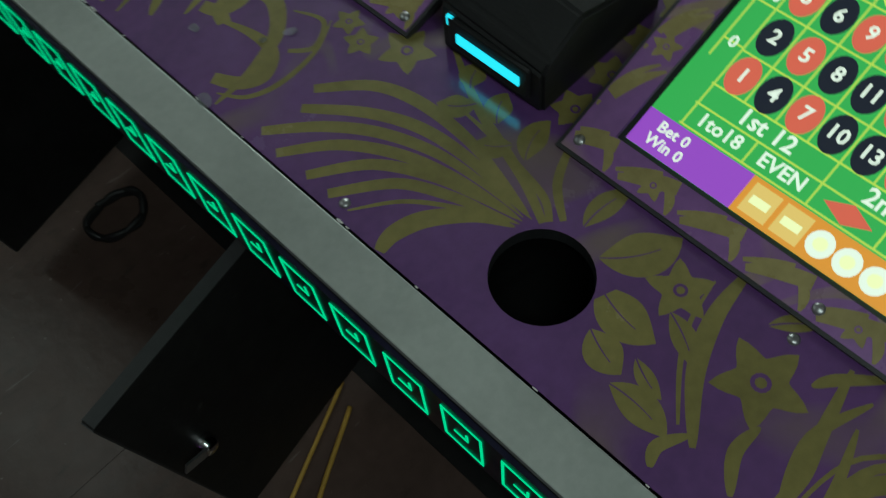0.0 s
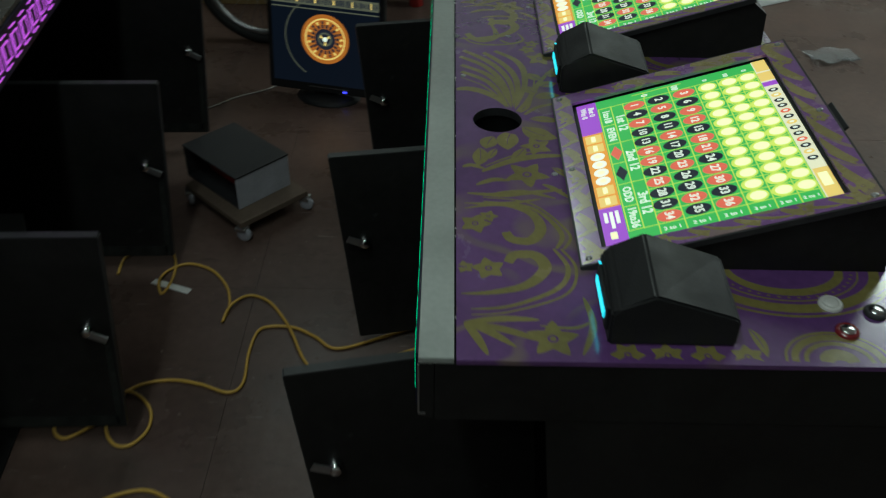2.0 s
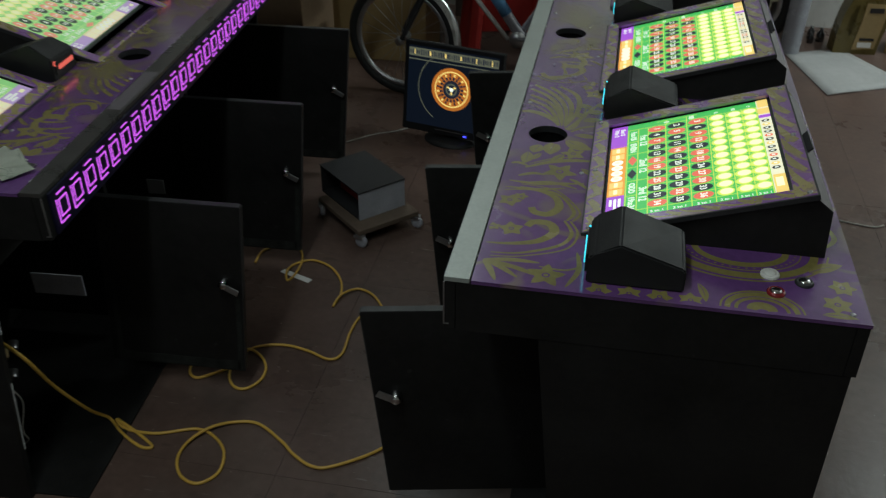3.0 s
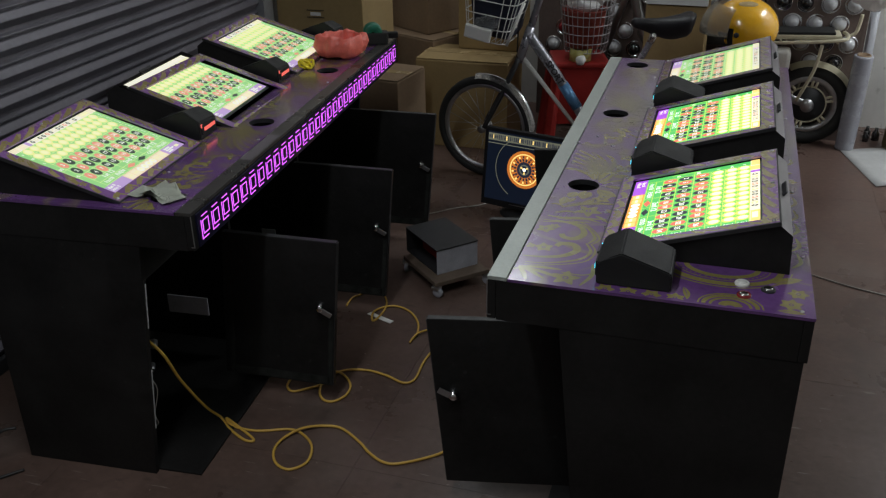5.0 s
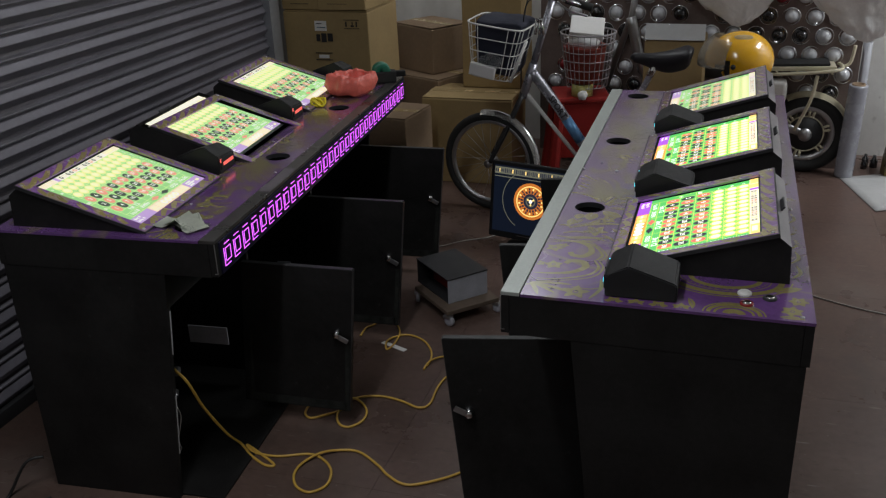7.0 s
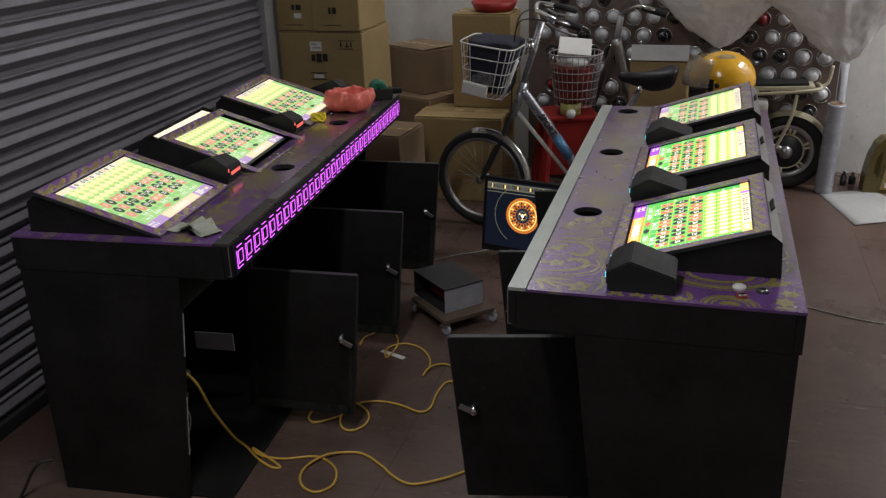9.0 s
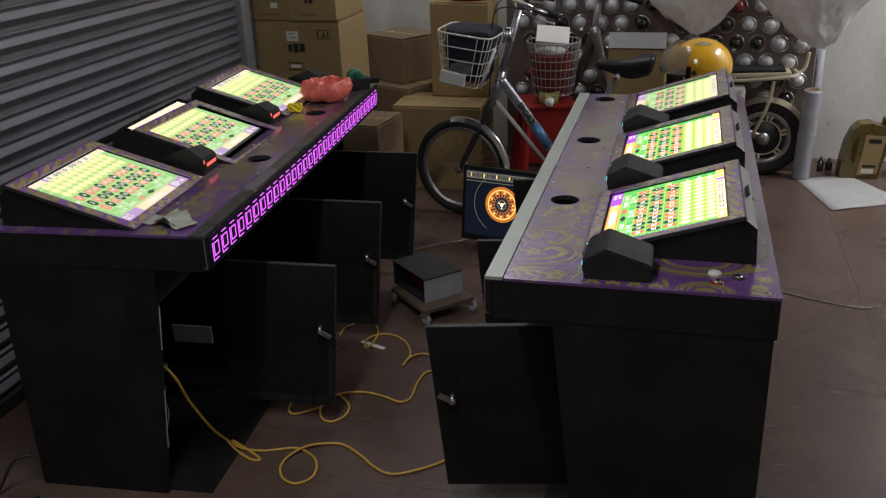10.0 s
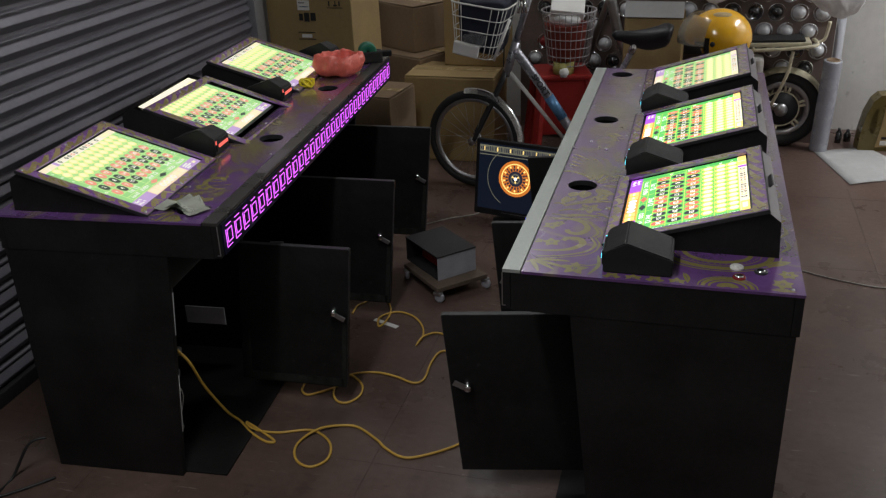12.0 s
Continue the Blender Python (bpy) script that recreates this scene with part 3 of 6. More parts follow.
def plate_ornament(bm, z):
    """Scrolls printed on the raised frame; u along the text, v up, both in metres."""
    U, V = 0.434, 0.364
    rg = random.Random(11)
    for k in range(8):
        u = -0.01 + k * 0.056
        for v0, v1, w in ((0.001, 0.026, 0.013), (0.008, 0.030, 0.007)):
            brush(bm, arc(u, v0, u + 0.075, v1, 0.16), 0.003, w, 0.002, z)
            brush(bm, arc(u + 0.085, V - v0, u + 0.010, V - v1 - 0.004, 0.16), 0.003, w, 0.002, z)
        brush(bm, arc(u + 0.050, 0.001, u + 0.036, 0.020, -0.3), 0.002, 0.008, 0.002, z)
        if k % 3 == 1:
            star(bm, u + 0.02, V - 0.016, 0.013, 40 * k, z, 5, 0.58)
            star(bm, u + 0.03, 0.014, 0.012, 25 * k, z, 5, 0.58)
    for k in range(6):
        v = 0.020 + k * 0.056
        for u, s in ((0.015, 1), (U - 0.013, -1)):
            w = rg.uniform(0.010, 0.015)
            brush(bm, arc(u - 0.013, v, u + 0.013, v + 0.070, 0.22 * s), 0.003, w, 0.002, z)
            brush(bm, arc(u - 0.013, v + 0.020, u + 0.006, v + 0.072, 0.22 * s), 0.002, 0.006, 0.002, z)
            if k % 3 == 1:
                star(bm, u, v + 0.03, 0.012, 30 * k, z, 5, 0.58)


# the picture on a display: u runs 0 to A, v runs 0 to B
A, B = 0.369, 0.293
D_MATS = [D_GREEN, D_LINE, D_RED, D_BLACK, D_WHITE, D_PURPLE, D_ORANGE, D_AMBER, D_YELLOW, D_LEMON, D_PALE]
REDS = (1, 3, 5, 7, 9, 12, 14, 16, 18, 19, 21, 23, 25, 27, 30, 32, 34, 36)


def table_picture(mats):
    bm = bmesh.new()
    z0, z1, z2, z3, z4 = 0.0, 0.0004, 0.0007, 0.001, 0.0013
    rect(bm, 0, 0, A, B, 0, z0)
    # bottom bar
    rect(bm, 0, 0, A * 0.25, B * 0.105, 5, z1)
    rect(bm, A * 0.25, 0, A * 0.77, B * 0.105, 6, z1)
    rect(bm, A * 0.77, 0, A, B * 0.105, 5, z1)
    for u in (0.26, 0.33, 0.63, 0.70):
        rect(bm, A * (u + 0.003), B * 0.012, A * (u + 0.062), B * 0.093, 7, z2)
        rect(bm, A * (u + 0.012), B * 0.04, A * (u + 0.052), B * 0.062, 9, z3)
    for k in range(4):
        disc(bm, A * (0.425 + 0.057 * k), B * 0.052, B * 0.034, B * 0.036, 4, z2)
        disc(bm, A * (0.425 + 0.057 * k), B * 0.052, B * 0.018, B * 0.018, 9, z3, 10)
    write(bm, "Bet 0", A * 0.075, B * 0.074, 0.0125, 4, z2)
    write(bm, "Win 0", A * 0.075, B * 0.032, 0.0125, 4, z2)
    for v, w in ((0.078, 0.075), (0.052, 0.10), (0.026, 0.06)):
        rect(bm, A * 0.80, B * (v - 0.008), A * (0.80 + w), B * (v + 0.008), 4, z2)
    rect(bm, A * 0.92, B * 0.03, A * 0.96, B * 0.06, 9, z2)
    # grid lines
    def hline(v, u0=0.065, u1=0.935, t=0.0016):
        rect(bm, A * u0, B * v - t / 2, A * u1, B * v + t / 2, 1, z1)

    def vline(u, v0, v1, t=0.0016):
        rect(bm, A * u - t / 2, B * v0, A * u + t / 2, B * v1, 1, z2)
    first, pitch = 0.106, 0.0719
    for v in (0.112, 0.178, 0.242):
        hline(v)
    for v in (0.242, 0.355, 0.49, 0.622, 0.735, 0.835, 0.925):
        hline(v, 0.07, 1.0)
    for k in range(13):
        vline(first - pitch / 2 + pitch * k, 0.242, 0.925)
    for k in range(0, 13, 4):
        vline(first - pitch / 2 + pitch * k, 0.112, 0.242)
    for k in range(2, 13, 2):
        vline(first - pitch / 2 + pitch * k, 0.112, 0.178)
    vline(0.022, 0.30, 0.56)
    for v in (0.36, 0.49):
        hline(v, 0.022, 0.07)
    # the bets
    for k, s in enumerate(("1to18", "EVEN", "", "", "ODD", "19to36")):
        u = A * (first + pitch * (2 * k + 0.5))
        if s:
            write(bm, s, u, B * 0.146, 0.0158, 4, z2)
        else:
            w, h = 0.019, 0.0085
            flat(bm, ((u - w, B * 0.146), (u, B * 0.146 - h), (u + w, B * 0.146), (u, B * 0.146 + h)), 2 if k == 2 else 3, z2)
    for k, s in enumerate(("1st 12", "2nd 12", "3rd 12")):
        write(bm, s, A * (first + pitch * (4 * k + 1.5)), B * 0.211, 0.0188, 4, z2)
    for n in range(1, 37):
        c, r = (n - 1) // 3, (n - 1) % 3
        u, v = A * (first + pitch * c), B * (0.297, 0.424, 0.556)[r]
        disc(bm, u, v, 0.0118, 0.0165, 2 if n in REDS else 3, z2, 20)
        write(bm, str(n), u, v, 0.0165, 4, z3)
    write(bm, "0", A * 0.045, B * 0.36, 0.014, 4, z2)
    write(bm, "00", A * 0.045, B * 0.52, 0.014, 4, z2)
    for r in range(3):
        write(bm, "2 to 1", A * 0.966, B * (0.297, 0.424, 0.556)[r], 0.0095, 4, z2, 90)
        v = B * (0.678, 0.785, 0.88)[r]
        for c in range(12):
            u = A * (first + pitch * c)
            disc(bm, u, v, 0.0125, 0.0142, 8, z2, 18)
            disc(bm, u, v + 0.001, 0.0092, 0.0106, 9, z3, 14)
        write(bm, ("0", "00", "0")[r], A * 0.045, v, 0.010, 4, z2)
        write(bm, "2 to 1", A * 0.966, v, 0.0085, 4, z2, 90)
    # history bar along the top
    rect(bm, 0, B * 0.93, A, B, 10, z3)
    rect(bm, 0, B * 0.935, A * 0.09, B, 7, z4)
    rect(bm, A * 0.10, B * 0.93, A * 0.17, B, 7, z4)
    rect(bm, A * 0.18, B * 0.93, A * 0.215, B, 5, z4)
    for k in range(13):
        disc(bm, A * (0.25 + 0.042 * k), B * 0.964, 0.0056, 0.0072, (3, 7, 3, 3, 2)[k % 5], z4, 12)
        disc(bm, A * (0.25 + 0.042 * k), B * 0.964, 0.0022, 0.0034, 4, z4 + 0.0003, 8)
    rect(bm, A * 0.82, B * 0.935, A, B, 7, z4)
    rect(bm, A * 0.85, B * 0.945, A * 0.93, B * 0.985, 9, z4 + 0.0003)
    return mesh_of("display", bm, mats)


DISPLAY, DISPLAY_ASLANT = table_picture(D_MATS), table_picture(ASLANT_MATS)


def led_glyph(kind):
    """One sign of the lamp strip, of thin lit bars."""
    bm = bmesh.new()
    t, w, h = 0.0021, 0.039, 0.060

    def bar(u0, v0, u1, v1):
        box(bm, -0.0008, u0, v0, 0.0, u1, v1)
    if kind:  # a square with a hook in it
        bar(0, 0, t, h)
        bar(w - t, 0, w, h)
        bar(t, h - t, w - t, h)
        bar(t, 0, w - t, t)
        bar(0.014, 0.026, 0.028, 0.026 + t)
        bar(0.014, 0.026 + t, 0.014 + t, 0.040)
    else:  # a square with a bar above and a corner below
        bar(w - t, 0, w, 0.050)
        bar(0.006, 0, w - t, t)
        bar(0.003, h - t, w - 0.006, h)
        bar(0, 0.011, t, 0.047)
        bar(t, 0.047 - t, w - t - 0.006, 0.047)
        bar(t, 0.011, w - t - 0.006, 0.011 + t)
        bar(w - 2 * t - 0.006, 0.011 + t, w - t - 0.006, 0.047 - t)
    return bm


GLYPHS = {m.name: mesh_of("led_sign", led_glyph(m is L_GREEN), m) for m in (L_GREEN, L_VIOLET)}


def screw_mesh():
    bm = lathe(bmesh.new(), ((0, 0.0022), (0.003, 0.002), (0.0046, 0.0008), (0.0046, -0.002)), 12)
    return smooth(mesh_of("screw", bm, STEEL))


SCREW = screw_mesh()

BILL_PROFILE = ((0, 0), (0, 0.050), (0.010, 0.058), (0.046, 0.080), (0.142, 0.046), (0.146, 0.040), (0.146, 0))


def bill_acceptor(parent, x, y, lamp):
    bm = bmesh.new()
    prism(bm, BILL_PROFILE, 0, 0.108, bevel=0.003)
    for v in bm.verts:  # the sides lean in towards the top
        v.co.y = 0.054 + (v.co.y - 0.054) * (1 - 0.9 * max(0, v.co.z - 0.03))
        v.co.z *= 0.87 + 0.17 * v.co.y / 0.108
    ob = part("note_acceptor", bm, PLASTIC, parent, "matt black moulded banknote acceptor", pose(x, y, H))
    part("bezel", boxed(-0.004, 0.012, 0.012, 0.001, 0.096, 0.044, bevel=0.002), PLASTIC, ob)
    part("lit_slot", boxed(-0.006, 0.020, 0.023, -0.0035, 0.086, 0.033, bevel=0.001), lamp, ob, "glowing note slot")
    part("indicator", boxed(-0.003, 0.092, 0.034, 0.0005, 0.098, 0.044), lamp, ob)
    return ob


def player_unit(parent, k, lamp, shift=0.0, turn=0.0):
    """One raised display with its frame, at the k-th place."""
    y0 = 0.165 + STEP[k]
    y1 = y0 + 0.434
    bm = bmesh.new()
    prof = ((0.203, 0), (0.203, 0.004), (0.545, 0.109), (0.577, 0.084), (0.582, 0))
    a = [[bm.verts.new((x, y, H + z)) for x, z in prof] for y in (y0 + 0.004, y1 - 0.004)]
    n = len(prof)
    for i in range(n):
        if i == 1:
            continue
        # the back slope is coloured lighter for its grazing sheen
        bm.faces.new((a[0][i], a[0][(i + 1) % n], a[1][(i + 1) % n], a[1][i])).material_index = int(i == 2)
    bm.faces.new(a[0])
    bm.faces.new(a[1][::-1])
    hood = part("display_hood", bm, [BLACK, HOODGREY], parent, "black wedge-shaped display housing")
    part("slot_plate", boxed(-0.0025, -0.034, -0.010, 0.0015, 0.034, 0.010, bevel=0.001), DARKGREY, hood, "", Matrix.Translation((0.562, (y0 + y1) / 2, H + 0.0975)) @ pose(0, 0, 0, 0, 38, 0))
    frame_m = Matrix(((0, math.cos(TAU), -math.sin(TAU), 0.200), (-1, 0, 0, y1), (0, math.sin(TAU), math.cos(TAU), H + 0.006), (0, 0, 0, 1)))
    U, V = 0.434, 0.364
    u0, v0, u1, v1 = 0.030, 0.028, 0.408, 0.3315
    # the sunk black surround and the display in it
    bm = bmesh.new()
    rect(bm, u0 - 0.004, v0 - 0.004, u1 + 0.004, v1 + 0.004, 0, -0.010)
    part("bezel", bm, EDGE, hood, "", frame_m)
    # screens viewed aslant take the paled picture
    share("display", DISPLAY_ASLANT if lamp is L_REDL or k == 2 else DISPLAY, hood, frame_m @ Matrix.Translation((0.034, 0.0335, -0.0075)), "lit betting table display")
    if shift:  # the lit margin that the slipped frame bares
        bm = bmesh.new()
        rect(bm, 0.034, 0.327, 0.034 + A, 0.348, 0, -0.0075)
        part("display_margin", bm, ASLANT_MATS[10], hood, "pale lit margin of the display", frame_m)
    # the printed frame, with its opening
    bm = bmesh.new()
    box(bm, 0, 0, -0.005, U, v0, 0.0)
    box(bm, 0, v1, -0.005, U, V, 0.0)
    box(bm, 0, v0, -0.005, u0, v1, 0.0)
    box(bm, u1, v0, -0.005, U, v1, 0.0)
    bm.faces.ensure_lookup_table()
    for f in bm.faces:
        f.material_index = 0
    fm = frame_m @ Matrix.Translation((0, -shift, 0.004 if shift else 0.0)) @ Matrix.Rotation(radians(turn), 4, "Z")
    fr = part("printed_frame", bm, PLATE, hood, "purple frame with printed gold scrolls", fm)
    part("rim", rim_of(U, V), EDGE, fr)
    bm = bmesh.new()
    plate_ornament(bm, 0.00006)
    clip(bm, u0, v0, u1, v1, U, V)
    tagged(part("gold_print", bm, [PLATEGOLD, PLATE], fr), kind="stuff")
    for u, v in ((0.010, 0.010), (U - 0.010, 0.010), (0.010, V - 0.010), (U - 0.010, V - 0.010), (U / 2, 0.010), (U / 2, V - 0.010)):
        share("screw", SCREW, fr, pose(u, v, 0))
    bill_acceptor(hood, 0.214, y0 - 0.137, lamp)
    return hood


def rim_of(U, V):
    bm = bmesh.new()
    box(bm, -0.003, -0.003, -0.009, U + 0.003, 0, -0.0005)
    box(bm, -0.003, V, -0.009, U + 0.003, V + 0.003, -0.0005)
    box(bm, -0.003, 0, -0.009, 0, V, -0.0005)
    box(bm, U, 0, -0.009, U + 0.003, V, -0.0005)
    return bm


def clip(bm, u0, v0, u1, v1, U, V):
    """Takes away faces that hang over the opening or past the edge."""
    bad = []
    for f in bm.faces:
        for v in f.verts:
            u, w = v.co.x, v.co.y
            if (u0 < u < u1 and v0 < w < v1) or not (0 <= u <= U and 0 <= w <= V):
                bad.append(f)
                break
    bmesh.ops.delete(bm, geom=bad, context="FACES")


SLANT = 0.09


def slanted(bm):
    """The cabinet's front leans out towards its top, and the doors with it."""
    for v in bm.verts:
        v.co.x -= SLANT * (0.552 - v.co.z)
    return bm


def door_part(parent, hinge, outer, lock_side):
    """An open cabinet door from its hinge to its free edge, both (x, y)."""
    h, o = Vector(hinge), Vector(outer)
    d = o - h
    m = pose(h.x, h.y, 0, 0, 0, math.degrees(math.atan2(d.y, d.x)))
    w = d.length
    ob = part("door", slanted(boxed(0, -0.009, 0.06, w, 0.009, 0.552, bevel=0.002)), BLACK, parent, "open black cabinet door", m)
    part("edge_band", slanted(boxed(w - 0.0005, -0.0085, 0.062, w + 0.0015, 0.0085, 0.55)), EDGE, ob)
    part("top_band", boxed(0.002, -0.0085, 0.5515, w - 0.002, 0.0085, 0.5535), EDGE, ob)
    if lock_side < 0:  # dust caught along the rim
        bm = bmesh.new()
        for x0, z0, x1, z1 in ((0.03, 0.064, w - 0.012, 0.092), (w - 0.018, 0.064, w - 0.004, 0.30), (0.02, 0.064, 0.032, 0.32)):
            box(bm, x0, -0.0098, z0, x1, -0.0091, z1)
        part("dust_film", slanted(bm), DUST, ob, "thin film of grey dust")
    bm = lathe(bmesh.new(), ((0, 0.018), (0.009, 0.018), (0.0125, 0.013), (0.0145, 0.003), (0.0145, 0)), 16)
    s = lock_side
    rot = pose(w - 0.064, 0.009, 0.338, -90, 0, 0)
    if s < 0:
        rot = pose(w - 0.064, -0.009, 0.338, 90, 0, 0)
    lk = part("lock", bm, CHROME, ob, "chrome cam lock", rot, True)
    bm = boxed(-0.008, -0.042, 0.013, 0.008, 0.007, 0.0165, bevel=0.001)
    part("cam", bm, STEEL, lk, "", pose(0, 0, 0, 0, 0, 62))
    return ob


def console(label, m, led, lamps, doors, shifts, lock_side, strip):
    c = thing("game_console", label, "console", m, "game consoles")
    # black body: ends, dividers, back, and a thin black sheet on the floor
    for y in (0.001, LEN - 0.019):
        part("end_panel", prism(bmesh.new(), ((0.222, 0.0), (0.617, 0.0), (0.617, 0.7115), (0.150, 0.7115)), y, y + 0.018, bevel=0.001), BLACK, c)
    for y in (0.59, 1.19):
        part("divider", boxed(0.228, y, 0.06, 0.594, y + 0.016, 0.69), BLACK, c)
    part("back_panel", boxed(0.598, 0.020, 0.0, 0.616, LEN - 0.02, 0.711), BLACK, c)
    # lies over the floor and reaches out past the cabinet front
    part("black_floor_sheet", boxed(0.095, 0.020, 0.0, 0.594, LEN - 0.02, 0.006, bevel=0.001), BLACK, c)
    part("upper_rail", boxed(0.172, 0.031, 0.60, 0.188, LEN - 0.031, 0.70), BLACK, c)
    part("shelf", boxed(0.02, 0.021, 0.7055, 0.594, LEN - 0.021, 0.7115), BLACK, c)
    # overhanging skirt
    part("skirt_front", boxed(0.0, 0.0, 0.714, 0.018, LEN, 0.803, bevel=0.001), BLACK, c)
    part("skirt_back", boxed(W - 0.018, 0.0, 0.712, W, LEN, 0.803, bevel=0.001), BLACK, c)
    for y in (0.0, LEN - 0.018):
        part("skirt_end", boxed(0.019, y, 0.712, W - 0.019, y + 0.018, 0.803), BLACK, c)
    part("metal_strip", boxed(0.0, 0.0, 0.8035, 0.040, LEN, 0.812, bevel=0.001), strip, c, "metal strip along the front edge")
    for y in (-0.0015, LEN):
        part("strip_end", prism(bmesh.new(), ((-0.001, 0.722), (0.008, 0.722), (0.008, 0.7235), (0.0012, 0.7235), (0.0012, 0.803), (-0.001, 0.803)), y, y + 0.0015), STEEL, c, "thin folded metal edge")
    rg = random.Random(7)
    bm = bmesh.new()
    for k in range(34):
        y, w, d = rg.uniform(0.02, LEN - 0.02), rg.uniform(0.002, 0.012), rg.uniform(0.0006, 0.0016)
        flat(bm, [(0.0418 + d * rg.uniform(0.6, 1.0) * math.cos(a), y + w / 2 * math.sin(a)) for a in (0.3, 1.2, 2.2, 3.1, 4.1, 5.3)], 0, 0.8104)
    tagged(part("worn_edge", bm, WALL, c, "white chips of worn edge paint"), kind="stuff")
    # printed top with three round cup holes
    bm = bmesh.new()
    z1 = 0.81
    q = 0.060
    ys = [0.0]
    for hy in HOLES:
        ys += [hy - q, hy + q]
    ys.append(LEN)
    for i in range(len(ys) - 1):
        if i % 2 == 0:
            rect(bm, 0.0425, ys[i], W, ys[i + 1], 0, z1)
        else:
            hy = (ys[i] + ys[i + 1]) / 2
            rect(bm, 0.0425, ys[i], HOLE_X - q, ys[i + 1], 0, z1)
            rect(bm, HOLE_X + q, ys[i], W, ys[i + 1], 0, z1)
            n = 40
            ring, out, low = [], [], []
            for k in range(n):
                a = 2 * math.pi * (k + 0.5) / n
                ca, sa = math.cos(a), math.sin(a)
                s = q / max(abs(ca), abs(sa))
                ring.append(bm.verts.new((HOLE_X + HOLE_R * ca, hy + HOLE_R * sa, z1)))
                low.append(bm.verts.new((HOLE_X + HOLE_R * ca, hy + HOLE_R * sa, z1 - 0.014)))
                out.append(bm.verts.new((HOLE_X + s * ca, hy + s * sa, z1)))
            for k in range(n):
                j = (k + 1) % n
                bm.faces.new((ring[k], ring[j], out[j], out[k]))
                bm.faces.new((low[k], low[j], ring[j], ring[k])).material_index = 1
            for sx in (-1, 1):
                for sy in (-1, 1):
                    pts = [w for w in out if (w.co.x - HOLE_X) * sx > 0 and (w.co.y - hy) * sy > 0]
                    a = min(pts, key=lambda w: abs(abs(w.co.x - HOLE_X) - q) * 1000 + abs(abs(w.co.y - hy) - q))
                    b = min(pts, key=lambda w: abs(abs(w.co.y - hy) - q) * 1000 + abs(abs(w.co.x - HOLE_X) - q))
                    cv = bm.verts.new((HOLE_X + sx * q, hy + sy * q, z1))
                    if a is not b:
                        bm.faces.new((a, cv, b))
    bmesh.ops.remove_doubles(bm, verts=bm.verts[:], dist=0.0002)
    top = part("printed_top", bm, [PURPLE, EDGE], c, "purple top with printed gold flowers and scrolls")
    # a near-black cylinder under each hole stands in for the shade there
    for hy in HOLES:
        bm = lathe(bmesh.new(), ((0.0, 0.714), (0.041, 0.714), (0.0415, 0.7955)), 32, m=Matrix.Translation((HOLE_X, hy, 0)))
        part("shade_well", bm, WELL, top, "near-black well added for the shade in a cup hole", None, True)
    for x0, y0_, x1, y1_ in ((0.0425, -0.001, W, 0.0), (0.0425, LEN, W, LEN + 0.001), (W, -0.001, W + 0.001, LEN + 0.001)):
        part("print_edge", boxed(x0, y0_, 0.8035, x1, y1_, 0.81), PURPLE, top)
    bm = bmesh.new()
    for dy in STEP:
        ornament(bm, dy, z1 + 0.00006)
    bad = [f for f in bm.faces if any(not (0.043 < w.co.x < W - 0.001 and 0.002 < w.co.y < LEN - 0.002) or
           any((w.co.x - HOLE_X) ** 2 + (w.co.y - hy) ** 2 < (HOLE_R + 0.001) ** 2 for hy in HOLES) for w in f.verts)]
    bmesh.ops.delete(bm, geom=bad, context="FACES")
    tagged(part("gold_print", bm, [GOLD, PURPLE], top), kind="stuff")
    for dy in STEP:
        for x, y in ((0.055, 0.686), (0.185, 0.382), (0.60, 0.02)):
            if y + dy < LEN:
                share("screw", SCREW, top, pose(x, y + dy, z1))
    # lamp strip in the front edge
    board = part("led_board", boxed(-0.004, 0.02, 0.716, 0.0, LEN - 0.02, 0.800), RAWBLUE, c, "dark board of lit signs")
    for k in range(31):
        share("led_sign", GLYPHS[led.name], board, pose(-0.0042, 0.035 + k * 0.0570, 0.729))
    for k in range(3):
        player_unit(c, k, lamps[k], shifts[k][0], shifts[k][1])
    for hinge, outer in doors:
        door_part(c, hinge, outer, lock_side)
    return c


RIGHT = console("black console with lit green signs, purple top and three displays", pose(0, 0, 0), L_GREEN, (L_CYAN, L_CYAN, L_CYAN),
                [((0.165, 0.310), (-0.209, 0.229)), ((0.165, 0.905), (-0.208, 0.835)), ((0.165, 1.545), (-0.206, 1.464))], ((0, 0), (0, 0), (0, 0)), 1, BRUSHED)
TURN_L = 184.4
ca, sa = math.cos(radians(TURN_L)), math.sin(radians(TURN_L))
LX, LY = -0.750, 0.113
L_BASE = pose(LX + sa * LEN, LY - ca * LEN, 0, 0, 0, TURN_L)
LEFT = console("black console with lit violet signs and open doors beside the shutter", L_BASE, L_VIOLET, (L_REDL, L_REDL, L_REDL),
               [((0.160, 1.375), (-0.199, 1.387)), ((0.160, 0.797), (-0.200, 0.809)), ((0.160, 0.169), (-0.205, 0.181))], ((0, 0), (0.048, -2.0), (0, 0)), -1, DARKSTRIP)


# ---- buttons and small things on the consoles ----
def push_button(parent, x, y, ring, cap, r):
    bm = lathe(bmesh.new(), ((r, 0), (r, 0.0025), (r * 0.88, 0.0045), (r * 0.70, 0.0048), (r * 0.66, 0.003), (0, 0.003)), 28)
    ob = part("push_button", bm, ring, parent, "", pose(x, y, H), True)
    bm = lathe(bmesh.new(), ((r * 0.64, 0.0025), (r * 0.62, 0.0052), (r * 0.4, 0.0062), (0, 0.0065)), 24)
    part("button_cap", bm, cap, ob, "", None, True)


